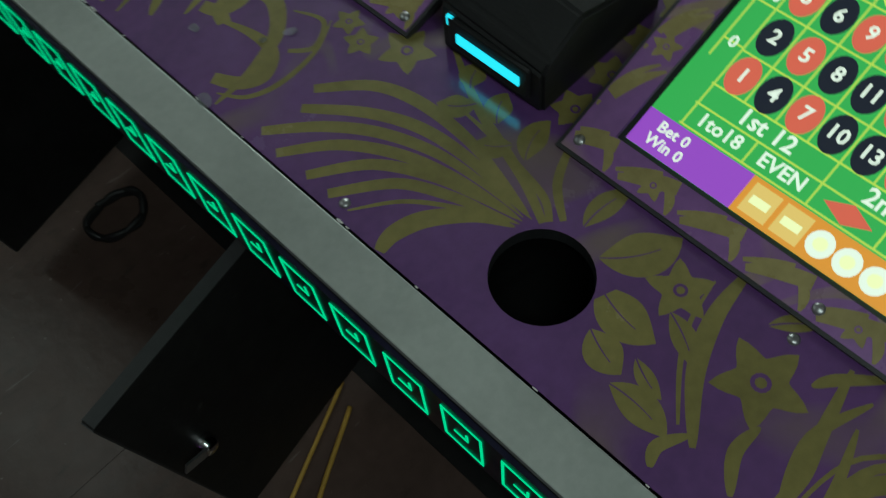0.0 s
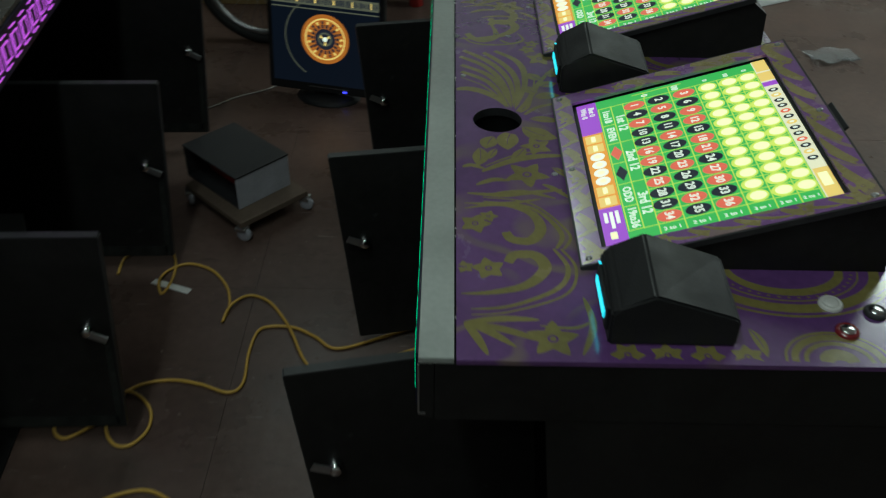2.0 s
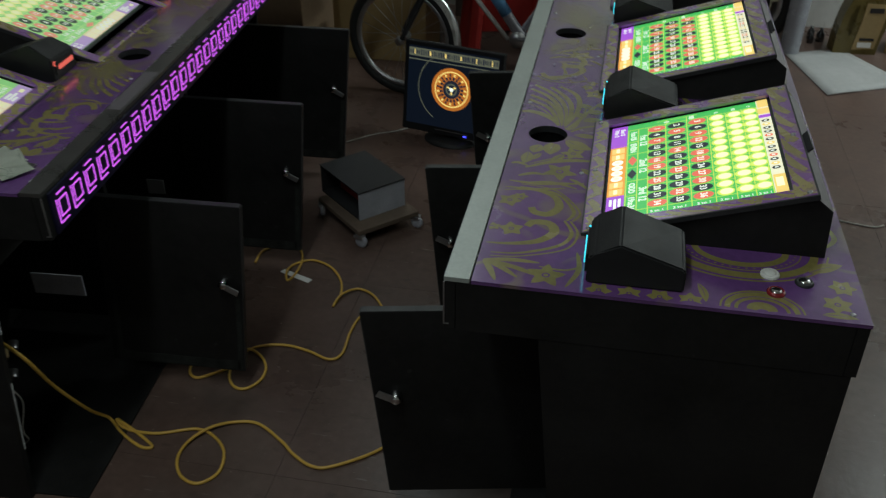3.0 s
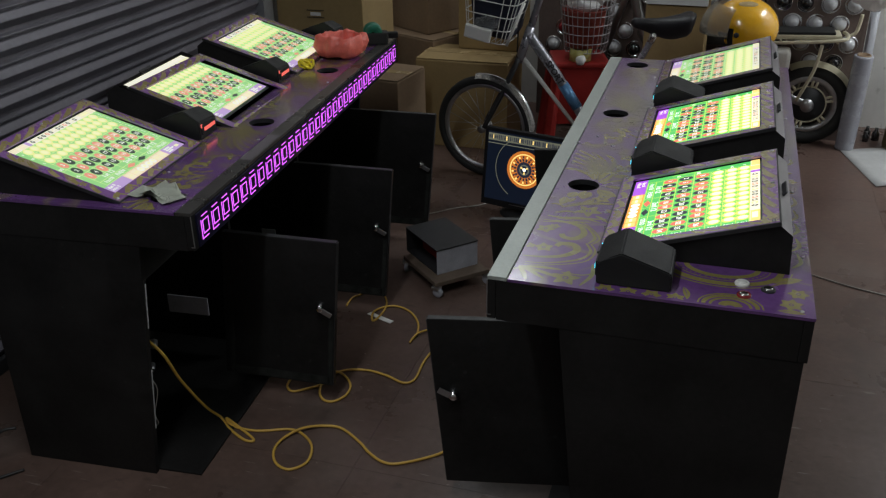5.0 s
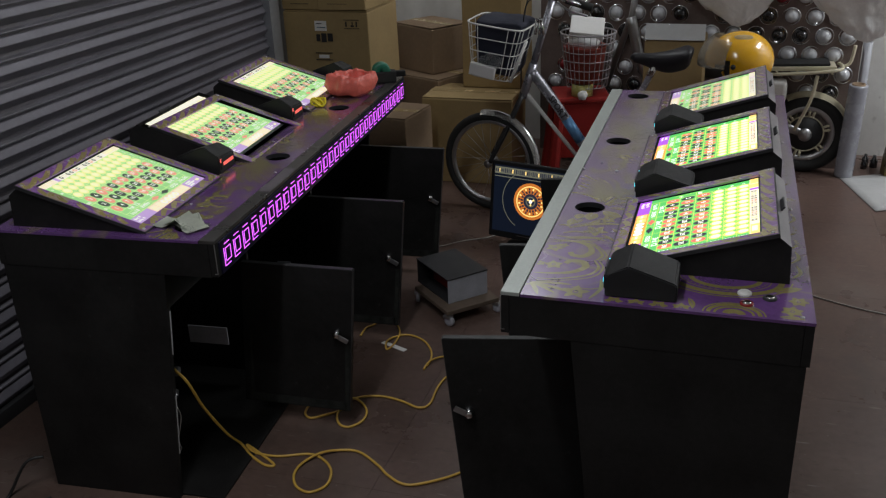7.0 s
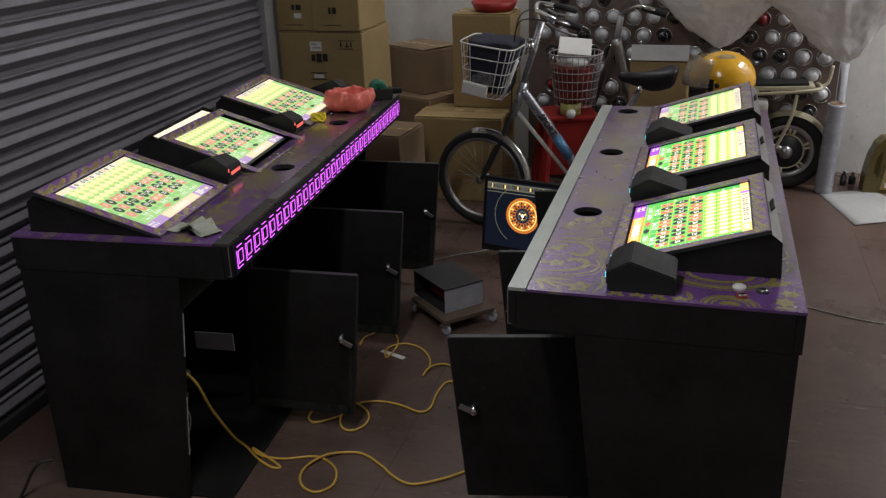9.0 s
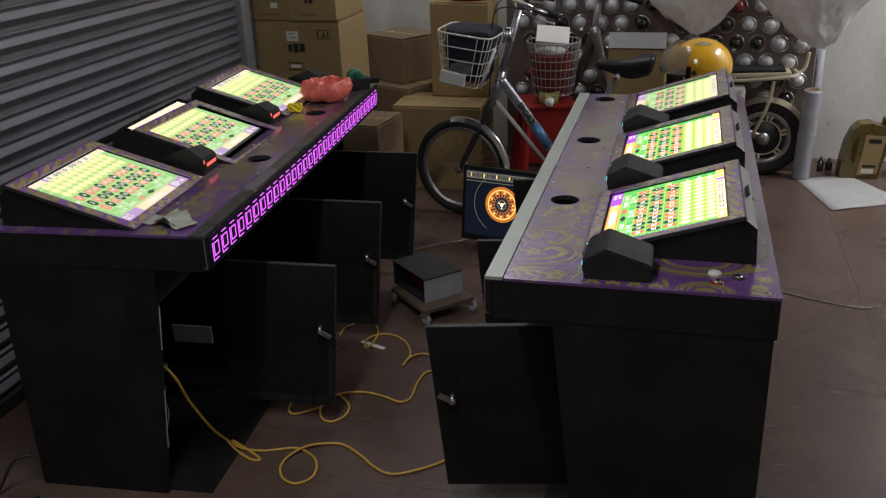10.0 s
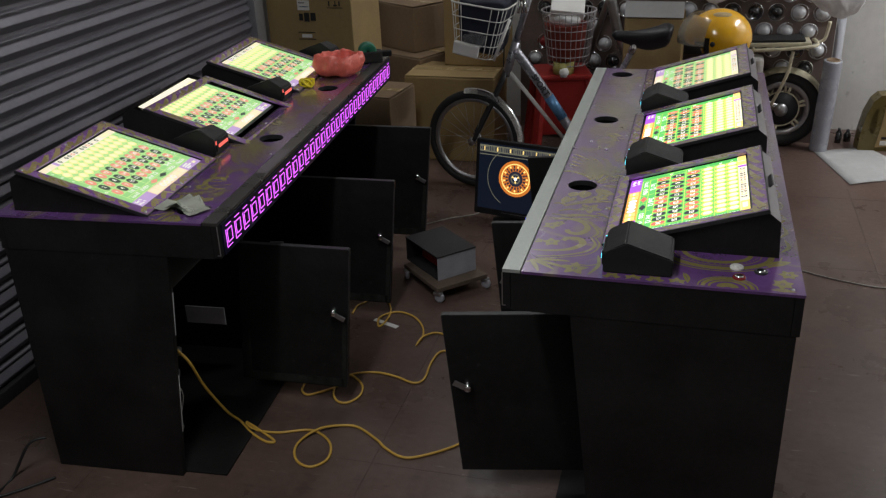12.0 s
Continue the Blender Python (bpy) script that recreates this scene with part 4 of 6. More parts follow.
push_button(RIGHT, 0.492, 0.104, WHITEPL, WHITEPL, 0.0145)
push_button(RIGHT, 0.496, 0.056, DOMER, CHROME, 0.0140)
push_button(RIGHT, 0.541, 0.090, DARKGREY, CHROME, 0.0140)

# connectors, a white label plate and bare board edges inside the open cabinet
def on_left(x, y):
    return LX + ca * x - sa * (y - LEN), LY + sa * x + ca * (y - LEN)


part("board_edge", prism(bmesh.new(), ((0.1728, 0.47), (0.1741, 0.47), (0.1610, 0.60), (0.1597, 0.60)), 1.804, 1.8075), RAWEDGE, LEFT, "bare pale board edge")
part("board_edge", prism(bmesh.new(), ((0.2052, 0.15), (0.2065, 0.15), (0.1873, 0.34), (0.1860, 0.34)), 1.804, 1.8075), RAWEDGE, LEFT, "bare pale board edge")
part("label_plate", boxed(0.235, 1.384, 0.262, 0.368, 1.388, 0.322), GREYBOX, LEFT, "pale label plate inside the cabinet")
part("label_plate", boxed(0.195, 0.93, 0.305, 0.245, 0.934, 0.350), GREYBOX, LEFT, "small pale label inside the cabinet")
for k in range(6):
    bm = lathe(bmesh.new(), ((0.011, 0), (0.011, 0.02), (0.007, 0.021), (0.007, 0.008), (0, 0.008)), 14)
    part("socket", bm, (STEEL, DARKGREY, GREENPL, STEEL, TAPE, STEEL)[k], LEFT, "", pose(0.27 - 0.03 * (k % 2), 1.76 - 0.03 * (k // 2), 0.20 + 0.028 * k, 60, 20, 10), True)
bm = tube(bmesh.new(), glide([(0.22, 1.775, 0.30), (0.215, 1.755, 0.24), (0.225, 1.77, 0.17), (0.235, 1.75, 0.12), (0.26, 1.76, 0.10)], 8), 0.0016, 6)
part("wire", bm, CABLEW, LEFT, "", None, True)


def crumple(bm, amount, scale, seed=0.0):
    for v in bm.verts:
        n = noise.noise_vector(v.co * scale + Vector((seed, seed * 2.1, seed * 0.7)))
        v.co += n * amount
    return bm


# pale patch laid on as the reflection in the strip
part("strip_gleam", boxed(0.004, 1.25, 0.8122, 0.036, 1.46, 0.8134, bevel=0.0004), HOODGREY, LEFT, "pale patch painted as a gleam on the metal strip")
for x, y, s in ((0.044, 0.843, 0.006), (0.087, 0.911, 0.005), (0.138, 0.843, 0.005), (0.118, 0.856, 0.003)):
    bm = bmesh.new()
    bmesh.ops.create_icosphere(bm, subdivisions=2, radius=s)
    crumple(bm, s * 0.9, 70, x * 90)
    for v in bm.verts:
        v.co.z = max(0.0, v.co.z * 0.5)
    tagged(part("film_crumb", bm, CLEARPL, None, "", pose(x, y, H + 0.0012)), "tiny crumpled scrap of clear film on the console", "scrap", "film crumbs")

# red plastic bag, open at the top
bx, by = on_left(0.122, 0.335)
bm = lathe(bmesh.new(), ((0.0, 0.004), (0.060, 0.004), (0.088, 0.018), (0.095, 0.045), (0.086, 0.075), (0.075, 0.088), (0.068, 0.082), (0.062, 0.060), (0.045, 0.030), (0.0, 0.025)), 48)
for v in bm.verts:
    f = 1 + 0.10 * math.sin(9 * math.atan2(v.co.y, v.co.x)) * (v.co.z / 0.09)
    v.co.x, v.co.y = v.co.x * f * 1.05, v.co.y * f * 0.85
crumple(bm, 0.016, 22, 3)
crumple(bm, 0.006, 70, 8)
for v in bm.verts:
    v.co.z = max(v.co.z, 0.0005)
tagged(part("plastic_bag", bm, REDBAG, None, "", pose(bx, by, H + 0.0006, 0, 0, 20), True), "crumpled red plastic bag open on the console top", "bag")

# yellow bundle of ties
bx, by = on_left(0.193, 0.522)
bm = bmesh.new()
for k in range(7):
    a = k * 0.9
    ring = [Vector((0.016 * math.cos(t) + 0.010 * math.cos(a), 0.011 * math.sin(t) * math.cos(a) + 0.010 * math.sin(a), 0.016 + 0.011 * math.sin(t + a))) for t in [i * math.pi / 6 for i in range(12)]]
    tube(bm, ring, 0.0035, 6, closed=True)
for v in bm.verts:
    v.co *= 1.12
tagged(part("tie_bundle", bm, YCLOTH, None, "", pose(bx, by, H - 0.0006), True), "small bundle of bright yellow plastic ties", "ties")

# tape dispenser
bx, by = on_left(0.06, 0.125)
disp = thing("tape_dispenser", "green hand tape dispenser with a black handle", "tape dispenser", pose(bx, by, H + 0.002, 0, 0, 25))
part("body", boxed(-0.035, -0.026, 0, 0.060, 0.026, 0.048, bevel=0.008), RUBBER, disp)
bm = lathe(bmesh.new(), ((0.006, -0.022), (0.034, -0.022), (0.038, -0.018), (0.038, 0.018), (0.034, 0.022), (0.006, 0.022), (0.006, -0.022)), 28)
part("roll", bm, GREENPL, disp, "", pose(0.0, 0, 0.045, 90, 0, 0), True)
part("handle", boxed(0.035, -0.012, 0.02, 0.10, 0.012, 0.045, bevel=0.006), BLACK, disp)

# folded banknote-like slips over the cup hole
bx, by = on_left(0.124, 1.730)
slips = thing("paper_slips", "loosely folded pale paper slips on the console top", "paper", pose(bx, by, H + 0.0007, 0, 0, -20))
for k, (px, py, tz, fold) in enumerate(((0.004, 0.004, 4, 0.012), (0.010, 0.006, -14, 0.022), (-0.016, -0.006, 16, 0.026))):
    bm = bmesh.new()
    rows_ = []
    for i in range(9):
        u = -0.058 + 0.0145 * i
        z = fold * math.exp(-((i - 3 - k) / 1.3) ** 2) + 0.002 * math.sin(i * 1.7 + k) + 0.0025
        rows_.append([bm.verts.new((u, -0.031, z)), bm.verts.new((u, 0.031, z + 0.002))])
    for a, b in zip(rows_, rows_[1:]):
        bm.faces.new((a[0], a[1], b[1], b[0]))
    bmesh.ops.solidify(bm, geom=bm.faces[:], thickness=0.0006)
    part("slip", bm, SLIP, slips, "", pose(px, py, 0.001 * k, 0, 0, tz), True)


# ---- on the floor between the consoles ----
def ground_cable(name, label, pts, r, m):
    bm = tube(bmesh.new(), glide(pts, 10), r, 8)
    return tagged(part(name, bm, m, None, "", None, True), label, "cable")


def laid(pts, z=0.0045):
    return [(x, y, z) for x, y in pts]


ground_cable("power_cable", "long yellow cable hanging from the open cabinet, looped on the floor",
             [(-1.047, 0.198, 0.40), (-0.955, 0.184, 0.352), (-0.948, 0.243, 0.22), (-0.935, 0.320, 0.08), (-0.920, 0.366, 0.013)] +
             laid([(-0.872, 0.332), (-0.805, 0.297), (-0.778, 0.304), (-0.836, 0.340)]) + [(-0.900, 0.366, 0.013)] +
             laid([(-0.868, 0.347), (-0.789, 0.346), (-0.697, 0.380), (-0.641, 0.362), (-0.599, 0.318), (-0.587, 0.254), (-0.621, 0.213), (-0.669, 0.228), (-0.700, 0.278)]) +
             [(-0.696, 0.333, 0.008), (-0.659, 0.385, 0.013), (-0.606, 0.422, 0.006)] + laid([(-0.550, 0.426), (-0.474, 0.379), (-0.434, 0.345), (-0.379, 0.316), (-0.330, 0.325), (-0.240, 0.393), (-0.195, 0.470), (-0.190, 0.620), (-0.150, 0.740), (0.05, 0.86)]), 0.0042, CABLE)
ground_cable("power_cable", "yellow cable in loose loops on the floor",
             laid([(-0.800, 0.690), (-0.808, 0.640), (-0.812, 0.615), (-0.803, 0.578), (-0.775, 0.561), (-0.735, 0.590), (-0.699, 0.630)]) + [(-0.684, 0.690, 0.012)] +
             laid([(-0.646, 0.683), (-0.612, 0.640), (-0.606, 0.587), (-0.631, 0.546), (-0.666, 0.547), (-0.696, 0.590)]) + [(-0.700, 0.650, 0.012)] +
             laid([(-0.665, 0.715), (-0.595, 0.737), (-0.523, 0.726), (-0.455, 0.702), (-0.426, 0.732), (-0.430, 0.831), (-0.421, 0.905), (-0.390, 0.924), (-0.333, 0.920), (-0.279, 0.889), (-0.220, 0.850), (-0.10, 0.90), (0.06, 0.97)]), 0.0040, CABLE)
ground_cable("power_cable", "yellow cable bent over the floor under the doors",
             laid([(-0.86, 1.33), (-0.76, 1.27), (-0.708, 1.217), (-0.681, 1.153), (-0.678, 1.081), (-0.690, 1.040)]) + [(-0.706, 1.084, 0.011)] +
             laid([(-0.692, 1.137), (-0.647, 1.163), (-0.583, 1.138), (-0.531, 1.074), (-0.509, 1.002), (-0.514, 0.938)]) + [(-0.504, 0.990, 0.011)] +
             laid([(-0.467, 1.038), (-0.412, 1.016), (-0.364, 0.951)]) + [(-0.334, 0.890, 0.012)] + laid([(-0.290, 0.800), (-0.230, 0.750), (-0.150, 0.800), (0.07, 0.90)]), 0.0038, CABLE)
ground_cable("power_cable", "short end of yellow cable showing under a door", laid([(-0.823, 1.115), (-0.826, 1.177), (-0.808, 1.207), (-0.78, 1.27)]), 0.0038, CABLE)
ground_cable("thin_cable", "thin pale grey cable lying on the floor", laid([(-0.973, 1.900), (-0.799, 1.994), (-0.697, 2.090), (-0.585, 2.166), (-0.463, 2.321)], 0.003), 0.0028, CABLEW)
ground_cable("thin_cable", "thin grey cable lying on the floor", laid([(0.608, 1.912), (0.747, 1.877), (0.864, 1.819), (0.984, 1.765), (1.129, 1.727), (1.180, 1.744)], 0.003), 0.0028, CABLEW)
ground_cable("power_cable", "black power cable running from the console to the floor", [(-1.374, 0.047, 0.11), (-1.415, 0.017, 0.10)] + laid([(-1.462, -0.025), (-1.452, -0.106), (-1.400, -0.066), (-1.337, 0.004)], 0.005), 0.0045, CABLEB)
bm = boxed(-0.055, -0.010, 0.0, 0.055, 0.010, 0.002, bevel=0.0006)
crumple(bm, 0.002, 30)
for v in bm.verts:
    v.co.z = max(0.0003, v.co.z)
tagged(part("paper_tag", bm, PAPER, None, "", pose(-0.673, 1.072, 0.001, 0, 0, -21.5)), "torn strip of white paper on the floor", "paper")

# dolly with a small steel housing on it
dolly = thing("dolly", "low worn plywood dolly on four castors", "dolly", pose(-0.540, 1.444, 0, 0, 0, -44.3))
part("deck", boxed(-0.136, -0.116, 0.045, 0.136, 0.116, 0.063, bevel=0.003), WOOD, dolly)
for sx in (-1, 1):
    for sy in (-1, 1):
        cst = part("castor", boxed(-0.016, -0.014, 0.034, 0.016, 0.014, 0.0448, bevel=0.002), STEEL, dolly, "small grey castor", pose(sx * 0.126, sy * 0.108, 0, 0, 0, 30 * sx))
        bm = lathe(bmesh.new(), ((0, -0.008), (0.017, -0.008), (0.0205, -0.005), (0.0205, 0.005), (0.017, 0.008), (0, 0.008)), 20)
        part("castor_wheel", bm, GREYBOX, cst, "", pose(0.006, 0, 0.0207, 90, 0, 0), True)
hm = pose(-0.568, 1.482, 0.0635, 0, 0, -43)
housing = thing("steel_housing", "grey steel housing with a dark top standing on the dolly", "housing", hm)
part("front_plate", boxed(0.120, -0.089, 0.0, 0.125, 0.089, 0.098, bevel=0.001), GREYBOX, housing)
part("back_plate", boxed(-0.125, -0.089, 0.0, -0.120, 0.089, 0.098, bevel=0.001), DARKGREY, housing)
part("top_plate", boxed(-0.126, -0.091, 0.0985, 0.127, 0.091, 0.103, bevel=0.001), DARKGREY, housing, "dark scuffed top plate")
part("base_plate", boxed(-0.119, -0.089, 0.0, 0.119, 0.089, 0.004), DARKGREY, housing)
part("side_plate", boxed(-0.119, 0.084, 0.0045, 0.119, 0.089, 0.098), DARKGREY, housing)
part("circuit", boxed(-0.10, -0.03, 0.006, 0.06, 0.06, 0.05, bevel=0.004), REDPLASTIC, housing, "dark red part inside")

# monitor standing on the floor
mon = thing("monitor", "black flat monitor on the floor showing a roulette wheel", "monitor", pose(-0.385, 2.084, 0, 0, 0, -13.5))
lean = pose(0, 0, 0.028, -8, 0, 0)
bm = bmesh.new()
box(bm, -0.205, 0.0, 0, 0.205, 0.030, 0.355, bevel=0.005)
part("casing", bm, PLASTIC, mon, "", lean)
bm = lathe(bmesh.new(), ((0, 0.016), (0.085, 0.014), (0.112, 0.006), (0.112, 0)), 36)
for v in bm.verts:
    v.co.y *= 0.75
part("base", bm, PLASTIC, mon, "", pose(0.0, 0.03, 0), True)
part("neck", boxed(-0.03, 0.02, 0.012, 0.03, 0.05, 0.08, bevel=0.006), PLASTIC, mon)
part("front_bar", boxed(-0.06, -0.003, 0.018, 0.08, 0.0, 0.020), STEEL, mon, "", lean)
part("power_light", boxed(0.062, -0.003, 0.008, 0.074, 0.0, 0.013), L_BLUE, mon, "blue power light", lean)
bm = bmesh.new()
scr = [D_NIGHT, D_WHEEL, D_DIM, D_BLACK, D_AMBER, D_WHITE]


def up_rect(u0, v0, u1, v1, mi, d):
    bm.faces.new([bm.verts.new(p) for p in ((u0, -d, v0), (u1, -d, v0), (u1, -d, v1), (u0, -d, v1))]).material_index = mi


def up_ring(cx, cz, r0, r1, mi, d, a0=0, a1=360, n=48):
    q = []
    for i in range(n + 1):
        a = radians(a0 + (a1 - a0) * i / n)
        q.append((bm.verts.new((cx + r0 * math.cos(a), -d, cz + r0 * math.sin(a))), bm.verts.new((cx + r1 * math.cos(a), -d, cz + r1 * math.sin(a)))))
    for a, b in zip(q, q[1:]):
        bm.faces.new((a[0], a[1], b[1], b[0])).material_index = mi


up_rect(-0.188, 0.030, 0.188, 0.338, 0, 0.001)
up_rect(-0.186, 0.298, 0.186, 0.330, 2, 0.0015)
rg = random.Random(3)
for k in range(40):
    u, h_ = -0.182 + 0.0092 * k, rg.uniform(0.006, 0.011)
    up_rect(u, 0.314 - h_, u + rg.uniform(0.003, 0.0065), 0.314 + h_, 4 if k % 7 == 2 else 3, 0.002)
up_rect(-0.186, 0.284, 0.186, 0.288, 2, 0.002)
cx, cz = 0.0, 0.188
up_ring(cx, cz, 0.036, 0.084, 1, 0.0015)
up_ring(cx, cz, 0.066, 0.071, 4, 0.002)
up_ring(cx, cz, 0.0, 0.036, 3, 0.0015, n=24)
for k in range(19):
    up_ring(cx, cz, 0.038, 0.050, 3, 0.002, 360 / 19 * k, 360 / 19 * k + 11, 2)
    up_ring(cx, cz, 0.052, 0.062, 3 if k % 2 else 4, 0.002, 360 / 19 * k, 360 / 19 * k + 7, 2)
up_ring(cx, cz, 0.018, 0.024, 2, 0.0022)
up_ring(cx, cz, 0.0, 0.008, 5, 0.0022, n=12)
for k in range(3):
    up_ring(cx, cz, 0.008, 0.020, 4, 0.0023, 120 * k + 20, 120 * k + 45, 3)
up_ring(cx, cz, 0.139, 0.142, 2, 0.0015, 115, 240)
part("display", bm, scr, mon, "dark display with an orange wheel", lean)

# ---- the back of the room ----
def carton(label, m, w, d, h, mtl, tape=True, marks=(), category="box"):
    """A closed carton: walls with soft edges, lid flaps with a gap, tape and printed marks. m: its base middle."""
    c = thing("carton", label, category, m, "cartons")
    bm = boxed(-w / 2, -d / 2, 0, w / 2, d / 2, h - 0.004, bevel=0.006)
    bmesh.ops.subdivide_edges(bm, edges=bm.edges[:], cuts=2, use_grid_fill=True)
    crumple(bm, 0.004, 5, w * 10)
    for v in bm.verts:
        v.co.z = max(0.0, v.co.z)
    part("body", bm, mtl, c)
    for s in (-1, 1):
        part("flap", boxed(-w / 2 + 0.004, min(s * 0.003, s * (d / 2 - 0.004)), h - 0.001, w / 2 - 0.004, max(s * 0.003, s * (d / 2 - 0.004)), h + 0.003), mtl, c)
    if tape:
        bm = boxed(-w / 2 + 0.002, -0.025, h + 0.0035, w / 2 - 0.002, 0.025, h + 0.0045)
        part("tape", bm, TAPE, c)
    for u0, v0, u1, v1, mm in marks:
        part("printed_mark", boxed(-w / 2 + u0 * w, -d / 2 - 0.006, v0 * h, -w / 2 + u1 * w, -d / 2 - 0.0045, v1 * h), mm, c)
    return c


LOGO = ((0.385, 0.70, 0.43, 0.77, INK), (0.445, 0.69, 0.505, 0.78, INK), (0.52, 0.70, 0.58, 0.78, INK))
ARROWS = ((0.72, 0.83, 0.90, 0.835, INK), (0.72, 0.915, 0.90, 0.92, INK), (0.74, 0.85, 0.755, 0.90, INK), (0.80, 0.85, 0.84, 0.865, INK), (0.815, 0.865, 0.825, 0.90, INK), (0.86, 0.85, 0.875, 0.90, INK))
LABEL = ((0.375, 0.805, 0.515, 0.905, PAPER), (0.39, 0.875, 0.46, 0.885, INK), (0.40, 0.835, 0.50, 0.845, BIKEBLUE))
CXL, CFY = -1.512, 2.545
carton("large brown cardboard carton against the wall", pose(CXL, CFY + 0.21, 0.0), 0.455, 0.42, 0.486, CARD2)
carton("large brown carton with a white label and printed marks", pose(CXL, CFY + 0.21, 0.490), 0.455, 0.42, 0.485, CARD, marks=LOGO + ARROWS + LABEL + ((0.36, 0.505, 0.56, 0.512, INK), (0.36, 0.575, 0.56, 0.582, INK), (0.40, 0.525, 0.52, 0.560, PAPER)))
carton("brown carton with printed marks stacked on others", pose(-1.646, CFY + 0.21, 0.980), 0.195, 0.40, 0.21, CARD, marks=((0.44, 0.50, 0.52, 0.62, INK), (0.56, 0.50, 0.70, 0.62, INK), (0.5, 0.30, 0.70, 0.42, PAPER), (0.25, 0.14, 0.75, 0.15, INK)))
carton("brown carton with printed marks stacked on others", pose(-1.414, CFY + 0.19, 0.980), 0.250, 0.40, 0.20, CARD, marks=((0.36, 0.44, 0.41, 0.60, INK), (0.44, 0.44, 0.52, 0.60, INK), (0.20, 0.16, 0.62, 0.17, INK)))
carton("brown carton with printed marks stacked on others", pose(-1.646, CFY + 0.21, 1.195), 0.195, 0.40, 0.21, CARD)
carton("brown carton with printed marks stacked on others", pose(-1.414, CFY + 0.19, 1.185), 0.250, 0.40, 0.20, CARD)
carton("dull brown carton under another carton", pose(-1.244, 3.425, 0.0, 0, 0, -25), 0.46, 0.42, 0.505, CARD2)
carton("dull brown carton with a dented side", pose(-1.259, 3.482, 0.510, 0, 0, -33), 0.36, 0.30, 0.258, CARD2)
carton("low wide brown carton behind the bicycle wheel", pose(-0.896, 3.066, 0.0, 0, 0, 0), 0.50, 0.34, 0.47, CARD)
carton("tall brown carton standing on another carton", pose(-0.811, 3.268, 0.475, 0, 0, -1), 0.33, 0.26, 0.515, CARD, marks=((0.40, 0.66, 0.46, 0.72, INK), (0.50, 0.66, 0.60, 0.72, INK)))
carton("brown carton on the floor beside the console", pose(-1.154, 2.507, 0.0, 0, 0, -7), 0.26, 0.30, 0.50, CARD2)
# red tray on the tall carton
bm = lathe(bmesh.new(), ((0, 0.004), (0.10, 0.004), (0.125, 0.05), (0.130, 0.05), (0.106, 0.0), (0, 0.0)), 32)
tagged(part("tray", bm, REDPLASTIC, None, "", pose(-0.769, 3.277, 0.995, 0, 0, -3), True), "shallow red plastic tray on a carton", "tray")


def wheel(parent, m, r, tyre, rim_m, spokes, name="wheel", hub=0.02):
    bm = bmesh.new()
    tube(bm, [(r * math.cos(a), 0, r * math.sin(a)) for a in [2 * math.pi * k / 40 for k in range(40)]], tyre, 10, closed=True)
    w = part(name, bm, RUBBER, parent, "black tyre", m, True)
    bm = bmesh.new()
    tube(bm, [((r - tyre * 1.1) * math.cos(a), 0, (r - tyre * 1.1) * math.sin(a)) for a in [2 * math.pi * k / 40 for k in range(40)]], tyre * 0.62, 8, closed=True)
    part("rim", bm, rim_m, w, "", None, True)
    bm = lathe(bmesh.new(), ((0, -0.045), (hub, -0.045), (hub, -0.03), (hub * 0.6, -0.028), (hub * 0.6, 0.028), (hub, 0.03), (hub, 0.045), (0, 0.045)), 16, m=Matrix.Rotation(radians(90), 4, "X"))
    for k in range(spokes):
        a = 2 * math.pi * k / spokes
        b = a + (0.35 if k % 2 else -0.35)
        s = 0.025 if k % 4 < 2 else -0.025
        tube(bm, [(hub * math.cos(b), s, hub * math.sin(b)), ((r - tyre * 1.5) * math.cos(a), 0, (r - tyre * 1.5) * math.sin(a))], 0.0011, 4)
    part("spokes", bm, STEEL, w, "", None, True)
    return w


def wire_basket(parent, m, w0, d0, w1, d1, h, mtl, rows=5, ups=9, round_=False):
    """A wire basket: hoops and upright wires that widen towards the top."""
    bm = bmesh.new()

    def outline(t, k):
        w, d = (w0 + (w1 - w0) * t) / 2, (d0 + (d1 - d0) * t) / 2
        a = 2 * math.pi * k
        e = 1.0 if round_ else 0.35
        cx_, sx_ = math.cos(a), math.sin(a)
        return Vector((w * math.copysign(abs(cx_) ** e, cx_), d * math.copysign(abs(sx_) ** e, sx_), h * t))
    for i in range(rows):
        t = i / (rows - 1)
        tube(bm, [outline(t, k / 32) for k in range(32)], 0.0042 if i == rows - 1 else 0.0024, 6, closed=True)
    for k in range(ups * 2):
        tube(bm, [outline(t / 6, k / (ups * 2)) for t in range(7)], 0.0021, 5)
    for k in range(-3, 4):
        tube(bm, [(w0 / 2 * 0.9 * k / 3.3, -d0 / 2 * 0.8, 0), (w0 / 2 * 0.9 * k / 3.3, d0 / 2 * 0.8, 0)], 0.002, 5)
    return part("basket", bm, mtl, parent, "white wire basket", m, True)


# bicycle: s runs back from the front axle, n across it
bike = thing("bicycle", "silver bicycle with a wire basket leaning behind the consoles", "bicycle", pose(-0.682, 2.533, 0, 0, 0, 10))
wheel(bike, pose(0.012, 0, 0.252, 0, 0, -20), 0.231, 0.021, STEEL, 24, "front_wheel")
wheel(bike, pose(1.0, 0, 0.243), 0.222, 0.020, STEEL, 24, "rear_wheel")


def pipe(name, pts, r, m, n=12, parent=bike, label="", steps=6):
    return part(name, tube(bmesh.new(), glide(pts, steps) if len(pts) > 2 else pts, r, n), m, parent, label, None, True)


